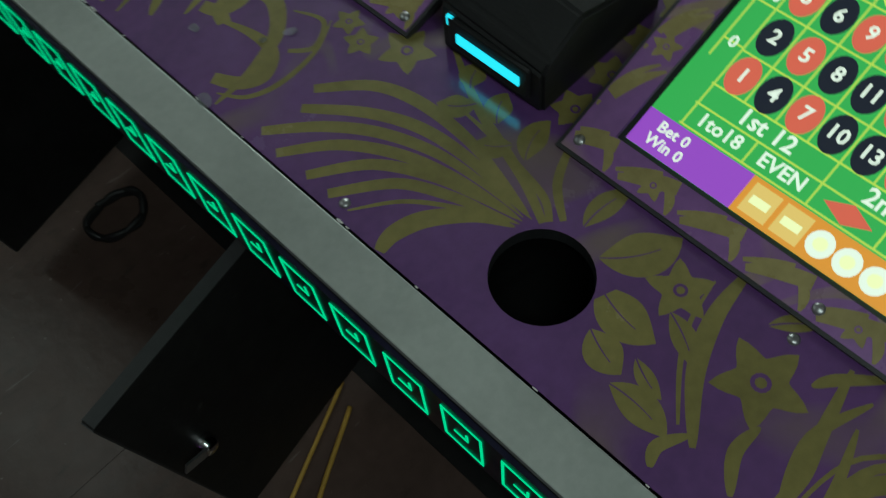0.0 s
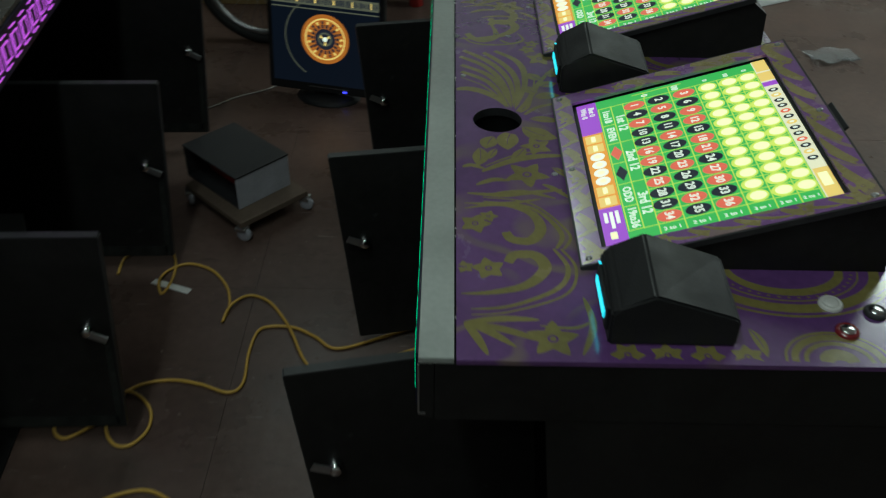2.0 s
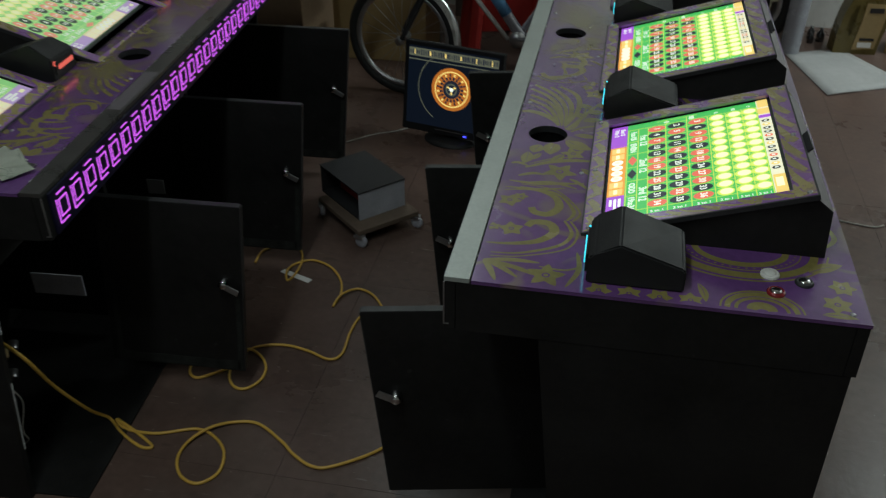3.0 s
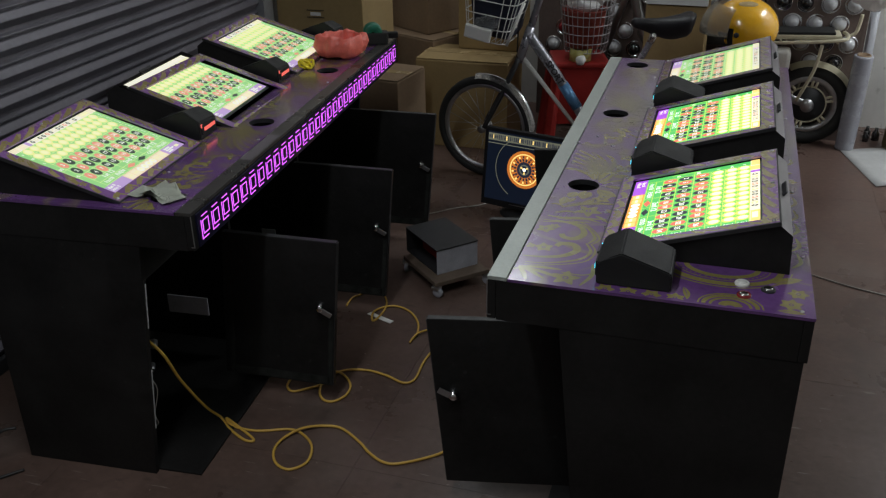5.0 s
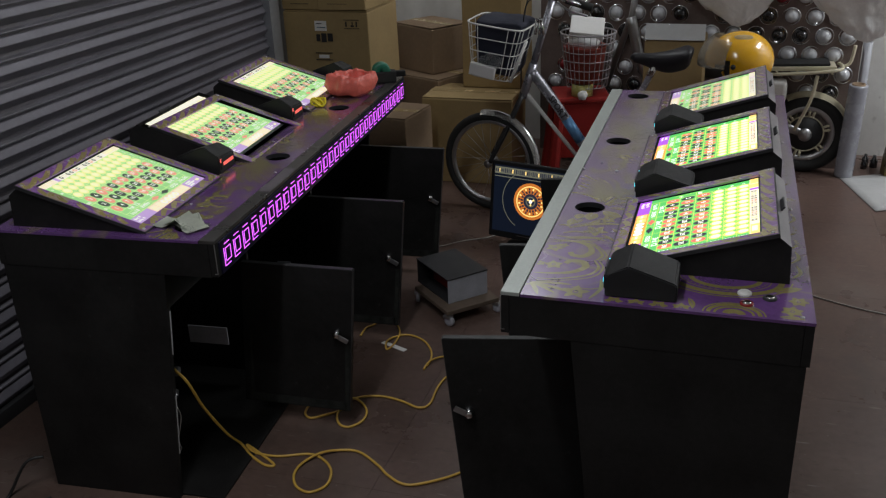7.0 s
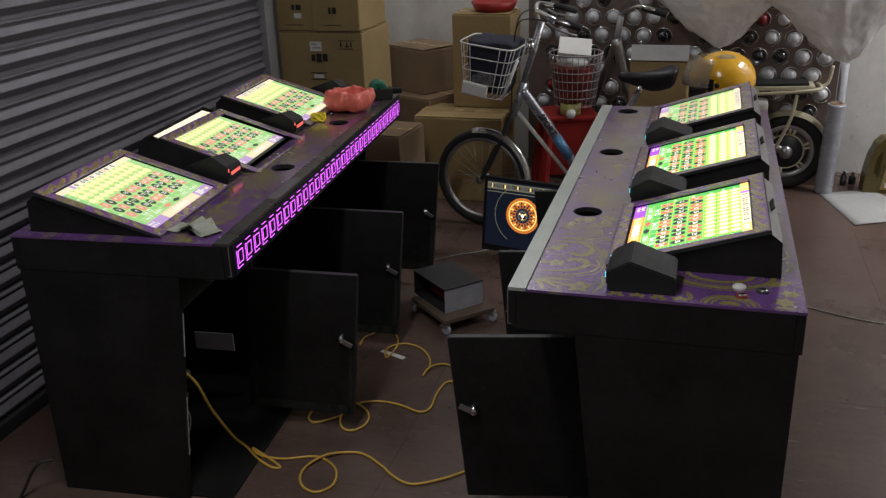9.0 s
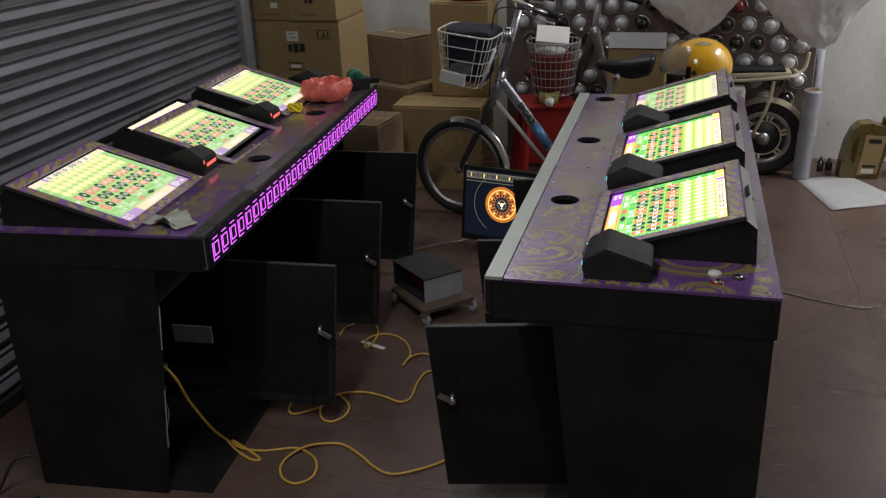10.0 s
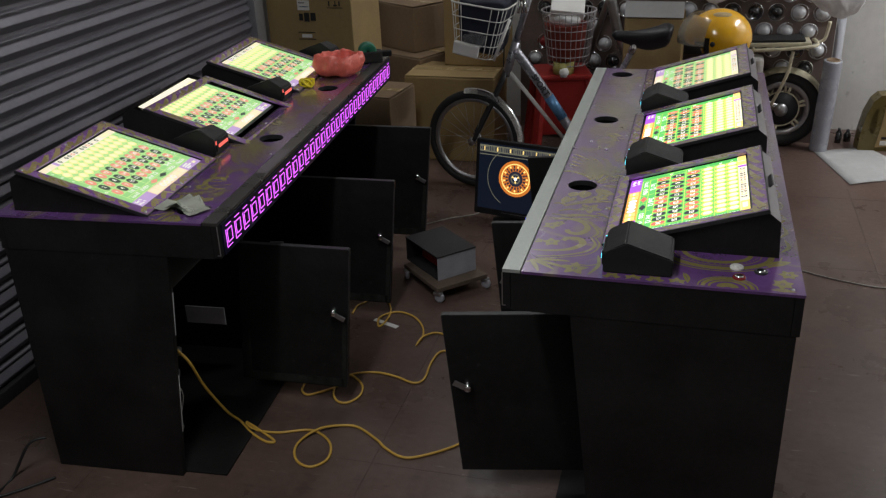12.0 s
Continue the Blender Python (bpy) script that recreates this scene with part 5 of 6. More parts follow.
def mudguard(name, cx_, a0, a1, parent, m, r=0.272, w=0.052, z=0.262, turn=0):
    bm = bmesh.new()
    q = []
    for i in range(25):
        a = radians(a0 + (a1 - a0) * i / 24)
        row = []
        for k in range(5):
            t = (k - 2) / 2
            rr = r - 0.024 * t * t
            row.append(bm.verts.new((rr * math.cos(a), t * w / 2, rr * math.sin(a))))
        q.append(row)
    for a, b in zip(q, q[1:]):
        for k in range(4):
            bm.faces.new((a[k], a[k + 1], b[k + 1], b[k]))
    bmesh.ops.solidify(bm, geom=bm.faces[:], thickness=0.0015)
    part(name, bm, m, parent, "", pose(cx_, 0, z, 0, 0, turn), True)


mudguard("front_mudguard", 0.012, -12, 100, bike, CHROME, r=0.268, w=0.060, z=0.252, turn=-20)
mudguard("rear_mudguard", 1.0, 20, 190, bike, STEEL, r=0.258, z=0.243)
for s in (-1, 1):
    pipe("fork_blade", [(0.01, s * 0.045, 0.262), (0.09, s * 0.045, 0.42), (0.155, s * 0.04, 0.56), (0.165, s * 0.02, 0.59)], 0.011, DARKGREY)
    pipe("chain_stay", [(0.50, s * 0.03, 0.26), (1.0, s * 0.05, 0.262)], 0.009, BIKESILVER)
    pipe("seat_stay", [(0.70, s * 0.03, 0.57), (1.0, s * 0.05, 0.262)], 0.008, BIKESILVER)
pipe("head_tube", [(0.168, 0, 0.575), (0.222, 0, 0.74)], 0.021, BIKESILVER)
pipe("steering_tube", [(0.222, 0, 0.74), (0.305, 0, 1.03)], 0.017, BIKESILVER)
down = pipe("down_tube", [(0.212, 0, 0.705), (0.338, 0, 0.53), (0.460, 0, 0.345), (0.52, 0, 0.262)], 0.024, BIKESILVER, 14)
pipe("blue_sleeve", [(0.378, 0, 0.471), (0.450, 0, 0.361)], 0.0258, BIKEBLUE, 14)
bm = bmesh.new()
write(bm, "SPORT", 0, 0, 0.042, 0)
dl = (Vector((0.42, 0, 0.34)) - Vector((0.24, 0, 0.605))).normalized()
nm = Vector((0, -1, 0))
up_ = nm.cross(dl)
part("lettering", bm, INK, down, "", Matrix(((dl.x, up_.x, nm.x, 0.338), (dl.y, up_.y, nm.y, -0.0265), (dl.z, up_.z, nm.z, 0.532), (0, 0, 0, 1))))
pipe("lower_tube", [(0.185, 0, 0.60), (0.46, 0, 0.25)], 0.010, WHITEPL)
pipe("seat_tube", [(0.50, 0, 0.255), (0.70, 0, 0.55), (0.775, 0, 0.70)], 0.015, BIKESILVER)
bm = lathe(bmesh.new(), ((0.0, -0.03), (0.035, -0.03), (0.035, 0.03), (0, 0.03)), 18, m=Matrix.Rotation(radians(90), 4, "X"))
part("crank_case", bm, STEEL, bike, "", pose(0.50, 0, 0.255), True)
pipe("handlebar", [(0.46, -0.30, 1.045), (0.36, -0.27, 1.075), (0.285, -0.14, 1.095), (0.290, 0, 1.045), (0.285, 0.14, 1.095), (0.36, 0.27, 1.075), (0.46, 0.30, 1.045)], 0.011, CHROME)
for s in (-1, 1):
    pipe("grip", [(0.37, s * 0.272, 1.072), (0.48, s * 0.303, 1.040)], 0.017, RUBBER)
    pipe("brake_lever", [(0.33, s * 0.25, 1.060), (0.38, s * 0.29, 1.030), (0.46, s * 0.33, 1.010)], 0.005, STEEL)
    pipe("brake_cable", [(0.33, s * 0.24, 1.065), (0.20, s * 0.12, 1.045), (0.17, s * 0.02, 0.85), (0.16, 0.0, 0.62)], 0.003, CABLEB)
pipe("stem_bar", [(0.120, -0.190, 0.695), (0.196, -0.200, 0.884)], 0.0075, WHITEPL)
wire_basket(bike, pose(0.046, -0.02, 0.700, 0, 8, -14), 0.19, 0.24, 0.275, 0.30, 0.245, WHITEPL)
bm = boxed(-0.100, -0.120, 0.01, 0.100, 0.120, 0.262, bevel=0.03)
for v in bm.verts:
    v.co.x, v.co.y = v.co.x * (0.9 + v.co.z), v.co.y * (0.9 + v.co.z)
bmesh.ops.subdivide_edges(bm, edges=bm.edges[:], cuts=2, use_grid_fill=True)
crumple(bm, 0.014, 9, 4)
tagged(part("cloth_bag", bm, NAVY, None, "", pose(-0.622, 2.538, 0.702, 0, 8, -3), True), "dark navy cloth bag stuffed in the basket", "bag")
bm = boxed(-0.062, -0.012, -0.03, 0.062, 0.012, 0.03, bevel=0.006)
tagged(part("small_box", bm, PAPER, None, "", pose(-0.665, 2.378, 0.742, 8, 12, -3)), "small white packet hanging at the basket", "packet")
bm = bmesh.new()
bmesh.ops.create_icosphere(bm, subdivisions=4, radius=1)
for v in bm.verts:
    v.co = Vector((v.co.x * 0.055, v.co.y * 0.022, v.co.z * 0.045))
crumple(bm, 0.022, 24, 6)
crumple(bm, 0.010, 70, 2)
tagged(part("plastic_bag", bm, CLEARPL, None, "", pose(-0.638, 2.398, 0.775, 0, 0, -3)), "crumpled clear plastic bag in the basket", "bag")
# saddle: a narrow nose that widens to the rear, with side skirts
bm = bmesh.new()
rows_ = []
for i in range(17):
    t = i / 16
    end = math.sqrt(max(0.0, 1 - ((t - 0.86) / 0.145) ** 2)) if t > 0.86 else (math.sqrt(t / 0.06) if t < 0.06 else 1.0)
    w = (0.020 + 0.075 * max(0, (t - 0.30) / 0.70) ** 1.2) * max(0.12, end)
    z = 0.765 + 0.035 * t * t - 0.010 * math.sin(t * 3.14)
    deep = (0.022 + 0.062 * math.sin(min(1, t / 0.75) * 1.57) ** 2) * max(0.25, end)
    ring = []
    for k in range(16):
        a = 2 * math.pi * k / 16
        ring.append(bm.verts.new((0.672 + 0.285 * t, w * math.cos(a), z + (0.024 * max(0.3, end) if math.sin(a) > 0 else deep) * math.sin(a))))
    rows_.append(ring)
for a, b in zip(rows_, rows_[1:]):
    for k in range(16):
        bm.faces.new((a[k], a[(k + 1) % 16], b[(k + 1) % 16], b[k]))
bm.faces.new(rows_[0][::-1])
bm.faces.new(rows_[-1])
part("saddle", bm, SADDLE, bike, "worn black leather saddle", None, True)
pipe("saddle_clamp", [(0.765, 0, 0.675), (0.785, 0, 0.725)], 0.018, CHROME)
bm = boxed(0.86, -0.06, 0.545, 1.26, 0.06, 0.560, bevel=0.004)
for s in (-1, 1):
    tube(bm, [(1.10, s * 0.05, 0.55), (1.0, s * 0.05, 0.27)], 0.006, 6)
part("rear_rack", bm, STEEL, bike)
for k in range(3):
    bm = tube(bmesh.new(), [(0.006 * k - 0.006, 0, 0), (0.012 * k - 0.012, -0.004, -0.045)], 0.0045, 6)
    lathe(bm, ((0, -0.004), (0.010, -0.003), (0.010, 0.003), (0, 0.004)), 12)
    part("key", bm, CHROME, bike, "bunch of shiny keys", pose(0.250, -0.12, 0.965) @ Matrix.Scale(1.5, 4), True)

# yellow helmet on the rack
hel = thing("helmet", "glossy yellow open-face helmet with a clear visor on the bicycle rack", "helmet", pose(0.470, 2.731, 0.668, 0, 0, 7))
bm = bmesh.new()
bmesh.ops.create_uvsphere(bm, u_segments=32, v_segments=20, radius=0.135)
for v in bm.verts:
    v.co.x *= 1.12
    v.co.z *= 0.98
cut = [f for f in bm.faces if f.calc_center_median().z < -0.09 or (f.calc_center_median().x < -0.06 and f.calc_center_median().z < 0.018 + 0.5 * (f.calc_center_median().x + 0.06))]
bmesh.ops.delete(bm, geom=cut, context="FACES")
bmesh.ops.solidify(bm, geom=bm.faces[:], thickness=0.012)
part("shell", bm, YELLOW, hel, "", pose(0, 0, 0.08), True)
bm = bmesh.new()
bmesh.ops.create_uvsphere(bm, u_segments=24, v_segments=16, radius=0.120)
bmesh.ops.delete(bm, geom=[f for f in bm.faces if f.calc_center_median().z < -0.07 or (f.calc_center_median().x < -0.08 and f.calc_center_median().z < 0.0)], context="FACES")
part("lining", bm, RUBBER, hel, "", pose(0.004, 0, 0.08), True)
bm = bmesh.new()
q = []
for i in range(25):  # a clear bubble, pushed up off the face
    a = radians(-66 + 132 * i / 24)
    col = []
    for k in range(9):
        el = radians(-6 + 58 * k / 8)
        rr = 0.176 * (1 - 0.10 * (i / 12 - 1) ** 2)
        col.append(bm.verts.new((-0.015 - rr * math.cos(a) * math.cos(el), 0.82 * rr * math.sin(a), 0.075 + 0.86 * rr * math.sin(el))))
    q.append(col)
for a, b in zip(q, q[1:]):
    for k in range(8):
        bm.faces.new((a[k], a[k + 1], b[k + 1], b[k]))
bmesh.ops.solidify(bm, geom=bm.faces[:], thickness=0.002)
part("visor", bm, SMOKE, hel, "clear smoky visor turned up", None, True)
bm = lathe(bmesh.new(), ((0, 0.004), (0.010, 0.003), (0.012, 0)), 14)
part("visor_stud", bm, RUBBER, hel, "", pose(-0.045, -0.133, 0.075, 90, 0, 0), True)
bm = lathe(bmesh.new(), ((0, 0.003), (0.03, 0.002), (0.042, -0.002)), 20)
for v in bm.verts:
    v.co.y *= 0.45
part("badge", bm, TAPE, hel, "worn brown badge", pose(0.0, -0.062, 0.197, 27, 0, 0), True)

# red stool with tape roll, and the second basket
st = thing("stool", "red plastic stool behind the bicycle", "stool", pose(-0.307, 3.033, 0, 0, 0, 17))
bm = boxed(-0.14, -0.14, 0.47, 0.14, 0.14, 0.50, bevel=0.012)
part("seat", bm, REDPLASTIC, st)
for sx in (-1, 1):
    for sy in (-1, 1):
        bm = bmesh.new()
        tube(bm, [(sx * 0.165, sy * 0.165, 0), (sx * 0.122, sy * 0.122, 0.47)], 0.030, 8, r2=0.026)
        part("leg", bm, REDPLASTIC, st)
for a in range(4):
    part("panel", boxed(-0.118, 0.118, 0.18, 0.118, 0.124, 0.47), REDPLASTIC, st, "", pose(0, 0, 0, 0, 0, 90 * a))
bm = lathe(bmesh.new(), ((0.038, 0), (0.055, 0), (0.055, 0.058), (0.038, 0.058), (0.038, 0)), 32)
tagged(part("tape_roll", bm, TAPEG, None, "", pose(-0.288, 2.949, 0.502, 0, 0, -3), True), "roll of clear brown packing tape on the stool", "tape")
bm = lathe(bmesh.new(), ((0, -0.022), (0.018, -0.02), (0.024, 0), (0.016, 0.018), (0, 0.02)), 14)
crumple(bm, 0.008, 60)
tagged(part("tissue", bm, PAPER, None, "", pose(-0.275, 2.882, 0.518, 0, 0, -3), True), "crumpled white paper tissue on stool", "tissue")

moped = thing("moped", "small cream and silver moped parked against the wall", "moped", pose(0.845, 3.445, 0, 0, 0, 1))
wheel(moped, pose(0, 0, 0.215), 0.180, 0.036, STEEL, 0, "rear_wheel", 0.035)
bm = bmesh.new()
tube(bm, [(0.132 * math.cos(t), -0.012, 0.132 * math.sin(t)) for t in [2 * math.pi * k / 36 for k in range(36)]], 0.0065, 8, closed=True)
tube(bm, [(0.096 * math.cos(t), -0.014, 0.096 * math.sin(t)) for t in [2 * math.pi * k / 32 for k in range(32)]], 0.004, 6, closed=True)
for k in range(6):  # cast spokes, each a pair of bars
    for o in (-0.10, 0.10):
        a = math.pi / 3 * k + o + 0.3
        tube(bm, [(0.098 * math.cos(a), -0.013, 0.098 * math.sin(a)), (0.130 * math.cos(a), -0.013, 0.130 * math.sin(a))], 0.0075, 6)
part("wheel_disc", bm, CREAM, moped, "pale cast wheel ring", pose(0, 0, 0.215), True)
bm = lathe(bmesh.new(), ((0, -0.040), (0.030, -0.040), (0.036, -0.030), (0.060, -0.022), (0.090, -0.016), (0.090, 0.016), (0, 0.02)), 28, m=Matrix.Rotation(radians(90), 4, "X"))
part("brake_drum", bm, DARKGREY, moped, "", pose(0, 0, 0.215), True)
wheel(moped, pose(-1.15, 0.0, 0.215), 0.180, 0.036, STEEL, 12, "front_wheel", 0.03)
mudguard("rear_mudguard", 0.0, 5, 120, moped, CREAM, r=0.232, w=0.085, z=0.215)
bm = tube(bmesh.new(), glide([(-0.26, -0.09, 0.545), (-0.05, -0.10, 0.56), (0.09, -0.10, 0.575), (0.14, -0.06, 0.58), (0.14, 0.06, 0.58), (0.09, 0.10, 0.575), (-0.05, 0.10, 0.56), (-0.26, 0.09, 0.545)], 6), 0.009, 8)
for u in (-0.18, -0.08, 0.02, 0.09):
    tube(bm, [(u, -0.10, 0.562), (u, 0.10, 0.562)], 0.006, 6)
tube(bm, glide([(0.135, 0, 0.575), (0.180, 0, 0.60), (0.195, 0, 0.69)], 6), 0.009, 8)
part("rear_rack", bm, CREAM, moped, "cream tubular rear rack", None, True)
part("rack_pad", boxed(-0.26, -0.085, 0.570, 0.13, 0.085, 0.592, bevel=0.006), CREAM, moped, "", pose(0, 0, 0, 0, -2, 0))
part("rack_cushion", boxed(-0.20, -0.075, 0.5925, 0.10, 0.075, 0.606, bevel=0.005), RUBBER, moped, "thin black cushion", pose(0, 0, 0, 0, -2, 0))
for s in (-1, 1):
    part("rack_stay", tube(bmesh.new(), glide([(0.02, s * 0.10, 0.55), (0.0, s * 0.105, 0.42), (-0.06, s * 0.08, 0.25)], 6), 0.009, 8), CREAM, moped, "", None, True)
bm = boxed(-0.25, -0.12, 0.40, -0.12, -0.02, 0.52, bevel=0.025)
part("white_canister", bm, WHITEPL, moped, "rounded white plastic canister", None, True)
part("frame", tube(bmesh.new(), glide([(-0.0, 0, 0.215), (-0.3, 0, 0.30), (-0.6, 0, 0.28), (-0.85, 0, 0.5), (-0.95, 0, 0.82)], 6), 0.028, 10), STEEL, moped, "", None, True)
part("front_fork", tube(bmesh.new(), [(-1.15, 0.05, 0.215), (-0.95, 0.05, 0.82), (-0.93, 0.0, 0.95)], 0.018, 10), STEEL, moped, "", None, True)
part("handlebar", tube(bmesh.new(), glide([(-0.70, -0.30, 1.00), (-0.82, -0.26, 1.03), (-0.92, -0.08, 0.98), (-0.92, 0.08, 0.98), (-0.82, 0.26, 1.03), (-0.70, 0.30, 1.0)], 6), 0.012, 8), CHROME, moped, "", None, True)
for s in (-1, 1):
    part("grip", tube(bmesh.new(), [(-0.80, s * 0.27, 1.025), (-0.68, s * 0.305, 0.995)], 0.018, 10), RUBBER, moped, "", None, True)
part("seat", boxed(-0.62, -0.11, 0.52, -0.27, 0.11, 0.60, bevel=0.03), RUBBER, moped, "", None, True)
wire_basket(moped, pose(-1.125, -0.42, 0.545, 0, 0, 0), 0.21, 0.21, 0.28, 0.28, 0.27, BASKETG, 7, 14, True)
bm = lathe(bmesh.new(), ((0, 0.005), (0.088, 0.005), (0.112, 0.185), (0.116, 0.19), (0.105, 0.185), (0.08, 0.02), (0, 0.02)), 32)
tagged(part("bucket", bm, REDFADE, None, "", pose(-0.290, 3.020, 0.555, 0, 0, -3), True), "faded red plastic bucket in the wire basket", "bucket")
bm = lathe(bmesh.new(), ((0, -0.03), (0.07, -0.03), (0.095, 0.0), (0.07, 0.03), (0, 0.04)), 24)
crumple(bm, 0.02, 18, 9)
tagged(part("plastic_bag", bm, FILM, None, "", pose(-0.286, 3.021, 0.775, 0, 0, -3), True), "crumpled clear plastic bag on the bucket", "bag")
tagged(part("small_box", boxed(-0.085, -0.06, 0, 0.085, 0.06, 0.05, bevel=0.004), PAPER, None, "", pose(-0.283, 3.017, 0.812, 36, 6, 9)), "small white box lying on the basket", "box")
c = carton("open brown carton with white flaps behind the saddle", pose(0.153, 3.233, 0.40, 0, 0, -1), 0.30, 0.26, 0.36, CARD, tape=False)
part("white_flap", boxed(-0.148, -0.004, 0, 0.148, 0.0, 0.085), SHEETW, c, "", pose(0, -0.132, 0.362, -28, 0, 0))
carton("plain brown carton under an open one", pose(0.150, 3.235, 0.0, 0, 0, -3), 0.34, 0.30, 0.396, CARD2)

# rack of round glass domes along the wall
rack = thing("dome_rack", "dark perforated rack of round grey, black and red glass domes", "rack", pose(-0.005, 3.570, 0, 0, 0, -3))
part("back_board", boxed(-0.62, 0.06, 0.0, 1.075, 0.08, 1.36), BOARD, rack)
part("front_board", boxed(-0.62, 0.0, 0.0, 1.075, 0.012, 1.36, bevel=0.002), BOARD, rack)
part("side_board", boxed(-0.632, 0.0, 0.0, -0.62, 0.08, 1.36), BOARD, rack)
part("side_board", boxed(1.075, 0.0, 0.0, 1.087, 0.08, 1.36), BOARD, rack)
DOME = {}
for m_ in (DOMEG, DOMEK, DOMER):
    bm = lathe(bmesh.new(), ((0, 0.034), (0.013, 0.032), (0.024, 0.025), (0.031, 0.014), (0.034, 0.003), (0.036, 0.0)), 20)
    DOME[m_.name] = smooth(mesh_of("dome", bm, m_))
bm = lathe(bmesh.new(), ((0.037, 0.0005), (0.043, 0.002), (0.0455, 0.006), (0.047, 0.006), (0.049, 0.0)), 24)
RING = smooth(mesh_of("collar", bm, CHROME))
rng = random.Random(5)
for r in range(9):
    for k in range(15):
        x = -0.54 + 0.115 * k + (0.057 if r % 2 else 0)
        z = 0.42 + 0.100 * r
        if x > 1.03 or rng.random() < 0.12:
            continue
        m_ = rng.choice((DOMEG, DOMEG, DOMEG, DOMEK, DOMEK, DOMER if rng.random() < 0.22 else DOMEG))
        d_ = share("dome", DOME[m_.name], rack, pose(x, 0.0, z, 90 + rng.uniform(-9, 9), 0, rng.uniform(-9, 9)))
        share("collar", RING, d_, Matrix.Identity(4))


def sack(x, y, z, w, d, h, seed, skew, label):
    bm = bmesh.new()
    bmesh.ops.create_uvsphere(bm, u_segments=110, v_segments=70, radius=1)
    for v in bm.verts:
        t = (v.co.z + 1) / 2
        f = 0.34 + 1.12 * t if t < 0.6 else 1.01 - 0.5 * (t - 0.6)
        v.co = Vector((v.co.x * w / 2 * f + skew * (1 - t), v.co.y * d / 2 * f, v.co.z * h / 2))
    crumple(bm, 0.014, 5, seed)
    for v in bm.verts:  # folds that run up to the knot
        p = Vector((v.co.x * 12, v.co.y * 12, v.co.z * 3.0))
        v.co += noise.noise_vector(p + Vector((seed, 0, 0))) * 0.016
    crumple(bm, 0.007, 24, seed + 3)
    crumple(bm, 0.004, 60, seed + 8)
    tagged(part("wrapped_sack", bm, FILM, None, "", pose(x, y, z), True), label, "sack", "wrapped sacks")


sack(0.310, 3.313, 1.165, 0.88, 0.28, 0.74, 1.0, 0.15, "large hanging sack wrapped in milky stretch film")
sack(0.860, 3.208, 1.180, 0.92, 0.28, 0.84, 5.0, 0.19, "large hanging sack wrapped in milky stretch film")
for x, y in ((0.310, 3.313), (0.860, 3.208)):
    bm = tube(bmesh.new(), glide([(x, y, 1.40), (x + 0.01, y, 2.0), (x, y, 2.995)], 5), 0.008, 8)
    tagged(part("rope", bm, CABLEW, None, "", None, True), "grey rope from ceiling to a wrapped sack", "rope", "sack ropes")

# roll of stretch film, clear tubes, oil can, flat sheet
roll = thing("film_roll", "upright roll of grey-white stretch film on the floor", "roll", pose(1.062, 3.400, 0, 1.5, 1.5, -3))
bm = lathe(bmesh.new(), ((0.034, 0), (0.046, 0), (0.0475, 0.01), (0.047, 0.49), (0.046, 0.5), (0.034, 0.5), (0.034, 0)), 36)
part("film", bm, ROLLFILM, roll, "", None, True)
bm = lathe(bmesh.new(), ((0.027, -0.0), (0.033, 0.0), (0.033, 0.506), (0.027, 0.506), (0.027, 0)), 28)
part("core", bm, CARD2, roll, "cardboard core", None, True)
for k in range(2):
    bm = lathe(bmesh.new(), ((0.020, 0), (0.023, 0), (0.023, 0.70 - 0.02 * k), (0.020, 0.70 - 0.02 * k), (0.020, 0)), 20)
    tagged(part("plastic_tube", bm, CLOUDY, None, "", pose(1.062 + 0.056 * k, 3.60, 0.0), True), "cloudy plastic tube standing against the wall", "tube", "plastic tubes")
can = thing("oil_can", "gold plastic oil can with a pale label", "can", pose(1.262, 3.470, 0, 0, 0, 4))
outer = ((0.0, 0.0), (0.004, 0.10), (0.020, 0.20), (0.048, 0.275), (0.080, 0.308), (0.140, 0.314), (0.185, 0.298), (0.196, 0.296), (0.255, 0.296), (0.254, 0.26), (0.238, 0.18), (0.214, 0.09), (0.202, 0.0))
grip = ((0.062, 0.085), (0.045, 0.13), (0.048, 0.19), (0.068, 0.235), (0.084, 0.235), (0.078, 0.19), (0.080, 0.13))
bm = bmesh.new()
prism(bm, outer[:1] + grip + grip[:1] + outer, -0.05, 0.05)  # one outline, cut through to the grip's hole
bmesh.ops.remove_doubles(bm, verts=bm.verts[:], dist=0.0001)
part("body", bm, GOLDCAN, can)
bm = lathe(bmesh.new(), ((0, 0.042), (0.026, 0.042), (0.030, 0.036), (0.030, 0.004), (0.026, 0), (0, 0)), 20)
part("cap", bm, GOLDCAN, can, "ribbed screw cap", pose(0.226, 0, 0.2965), True)
part("label", prism(bmesh.new(), ((0.086, 0.022), (0.190, 0.030), (0.218, 0.245), (0.112, 0.250), (0.104, 0.15)), -0.0530, -0.0505), CARD, can, "pale tan printed label")
part("label_bar", boxed(0.130, -0.0545, 0.205, 0.195, -0.0532, 0.228), INK, can)
part("label_bar", boxed(0.112, -0.0545, 0.068, 0.180, -0.0532, 0.082), INK, can)
part("label_bar", boxed(0.108, -0.0545, 0.035, 0.172, -0.0532, 0.060), PAPER, can)
bm = bmesh.new()
corners = ((1.037, 3.365), (1.320, 3.477), (1.549, 3.061), (1.164, 2.864))
vs = [bm.verts.new((x, y, 0.003)) for x, y in corners]
bm.faces.new(vs)
bmesh.ops.subdivide_edges(bm, edges=bm.edges[:], cuts=6, use_grid_fill=True)
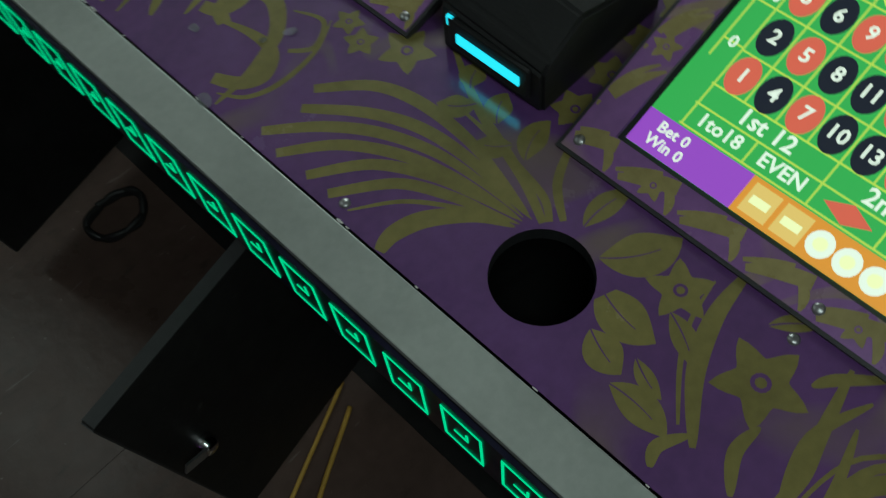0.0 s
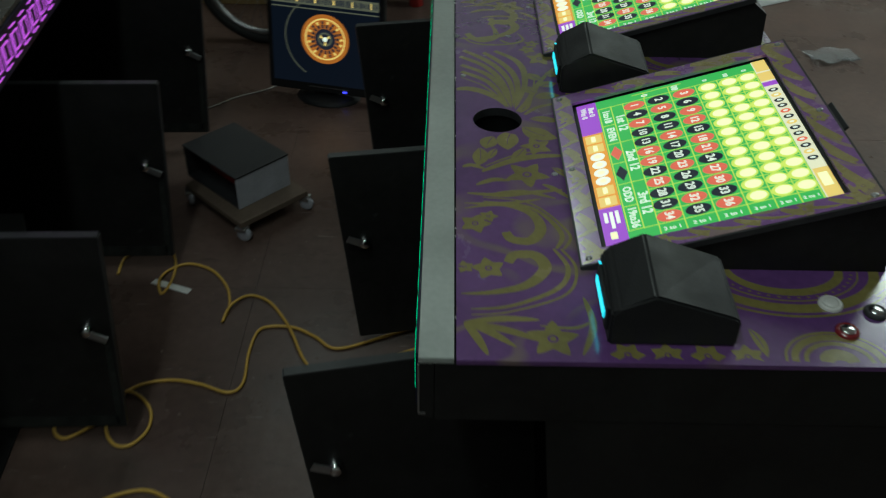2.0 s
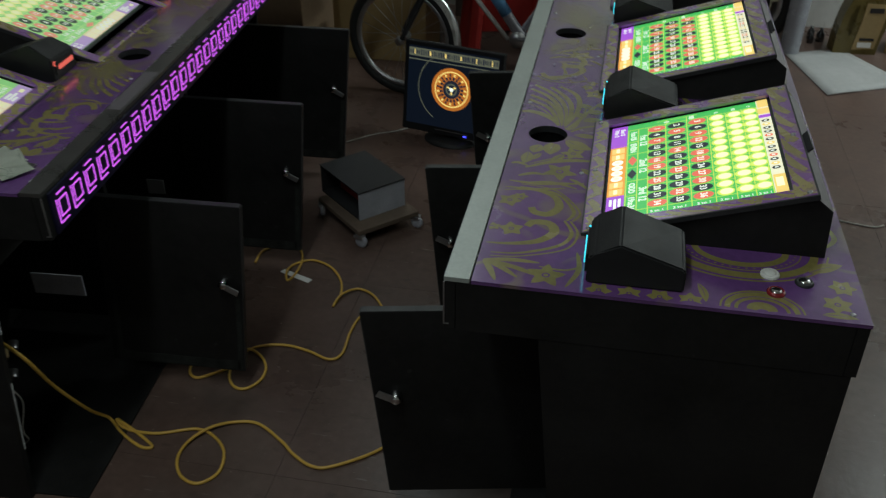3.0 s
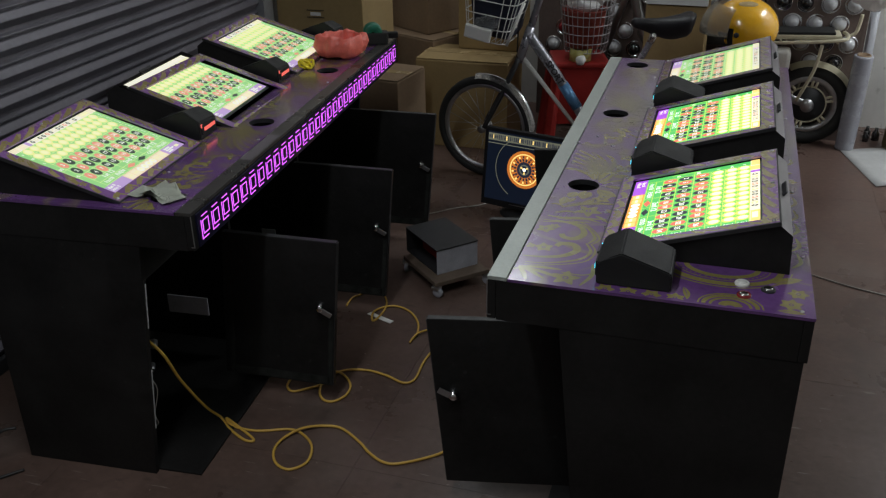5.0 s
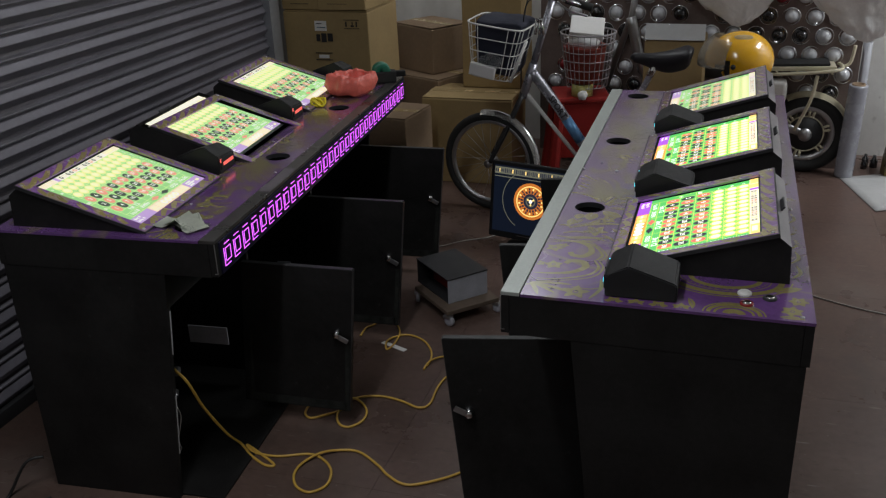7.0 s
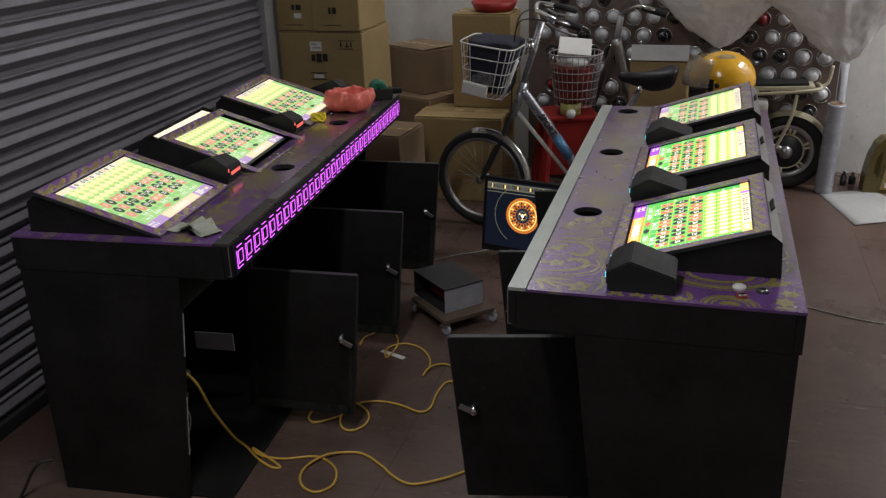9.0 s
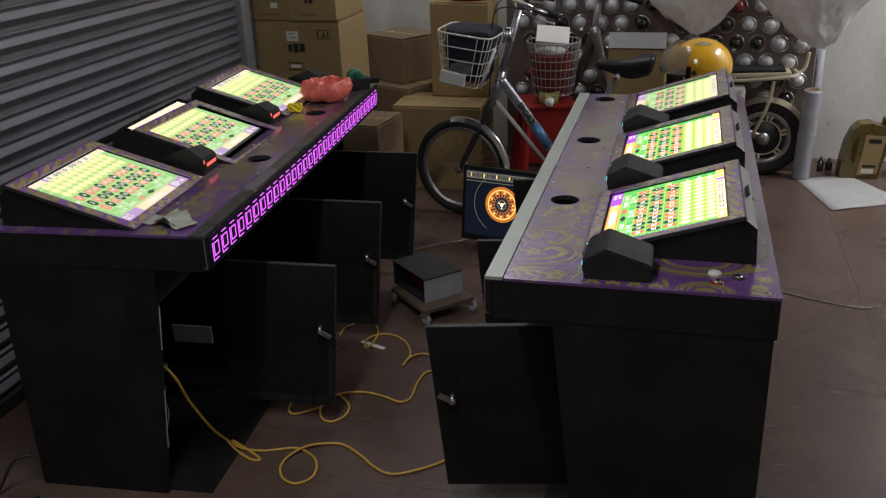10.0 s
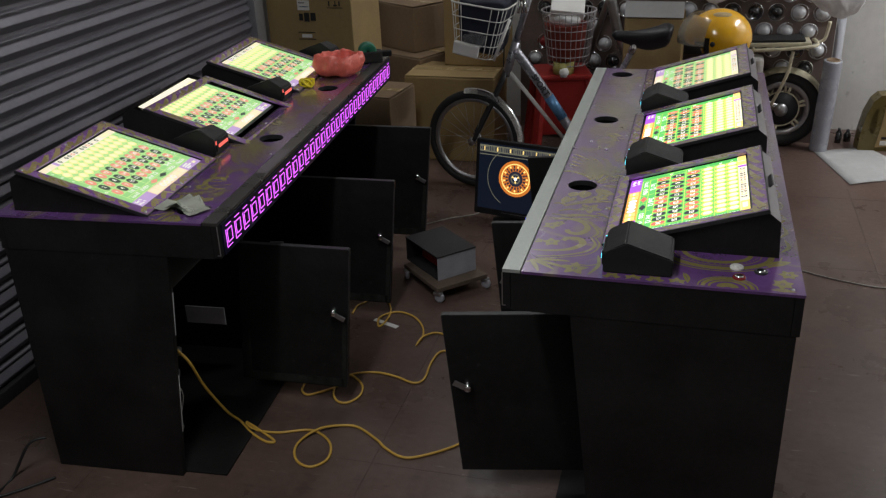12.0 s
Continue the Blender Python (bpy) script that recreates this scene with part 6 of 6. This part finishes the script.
for v in bm.verts:
    v.co.z = 0.004 + 0.010 * max(0, noise.noise(v.co * 4.0)) + (0.02 if v.co.x > 1.5 else 0)
bmesh.ops.solidify(bm, geom=bm.faces[:], thickness=-0.002)
tagged(part("flat_sheet", bm, SHEETW, None, "", None, True), "large white sheet of card lying on the floor", "sheet")
carton("small brown carton on the floor by the wall", pose(1.640, 3.514, 0, 0, 0, -15), 0.22, 0.16, 0.08, CARD)
for x, y, s in ((1.179, 3.549, 0.032), (1.232, 3.585, 0.040), (1.193, 3.626, 0.036)):
    bm = lathe(bmesh.new(), ((0, 0), (s * 0.5, 0), (s * 0.5, s), (s * 0.25, s * 1.3), (s * 0.22, s * 1.7), (0, s * 1.7)), 18)
    tagged(part("dark_bottle", bm, DOMEK, None, "", pose(x, y, 0), True), "small dark bottle on the floor by the wall", "bottle", "dark bottles")

# scraps on the floor
bm = tube(bmesh.new(), glide([(0.055 * math.cos(a) * (1 + 0.1 * math.sin(3 * a)), 0.042 * math.sin(a), 0.006 + 0.006 * (i % 3)) for i, a in enumerate([k * math.pi / 5 for k in range(24)])], 4), 0.006, 8)
tagged(part("cable_coil", bm, CABLEB, None, "", pose(0.005, 1.432, 0.001, 0, 0, -1.5), True), "small coil of black cable on the floor", "cable")
bm = bmesh.new()
bmesh.ops.create_grid(bm, x_segments=14, y_segments=10, size=1)
for v in bm.verts:
    v.co = Vector((v.co.x * 0.085, v.co.y * 0.05, 0.0))
    n = noise.noise_vector(v.co * 22)
    v.co += Vector((n.x * 0.03, n.y * 0.03, 0.012 + 0.014 * n.z))
bmesh.ops.solidify(bm, geom=bm.faces[:], thickness=0.001)
tagged(part("film_scrap", bm, CLEARPL, None, "", pose(1.493, 2.477, 0.001, 0, 0, 12), True), "crumpled scrap of clear film on the floor", "scrap")

# ---- floor slabs, each a piece with a thin joint ----
TILE = 0.80
for i in range(-3, 5):
    for j in range(-6, 5):
        x0, y0 = -0.454 + i * TILE, 1.075 + j * TILE
        xa, xb, ya, yb = max(x0, XS - 0.12) + 0.0004, min(x0 + TILE, XR) - 0.0004, max(y0, YF) + 0.0004, min(y0 + TILE, YB) - 0.0004
        if xb - xa < 0.05 or yb - ya < 0.05:
            continue
        part("slab", boxed(xa, ya, -0.0055, xb, yb, 0.0), FLOOR, sub)
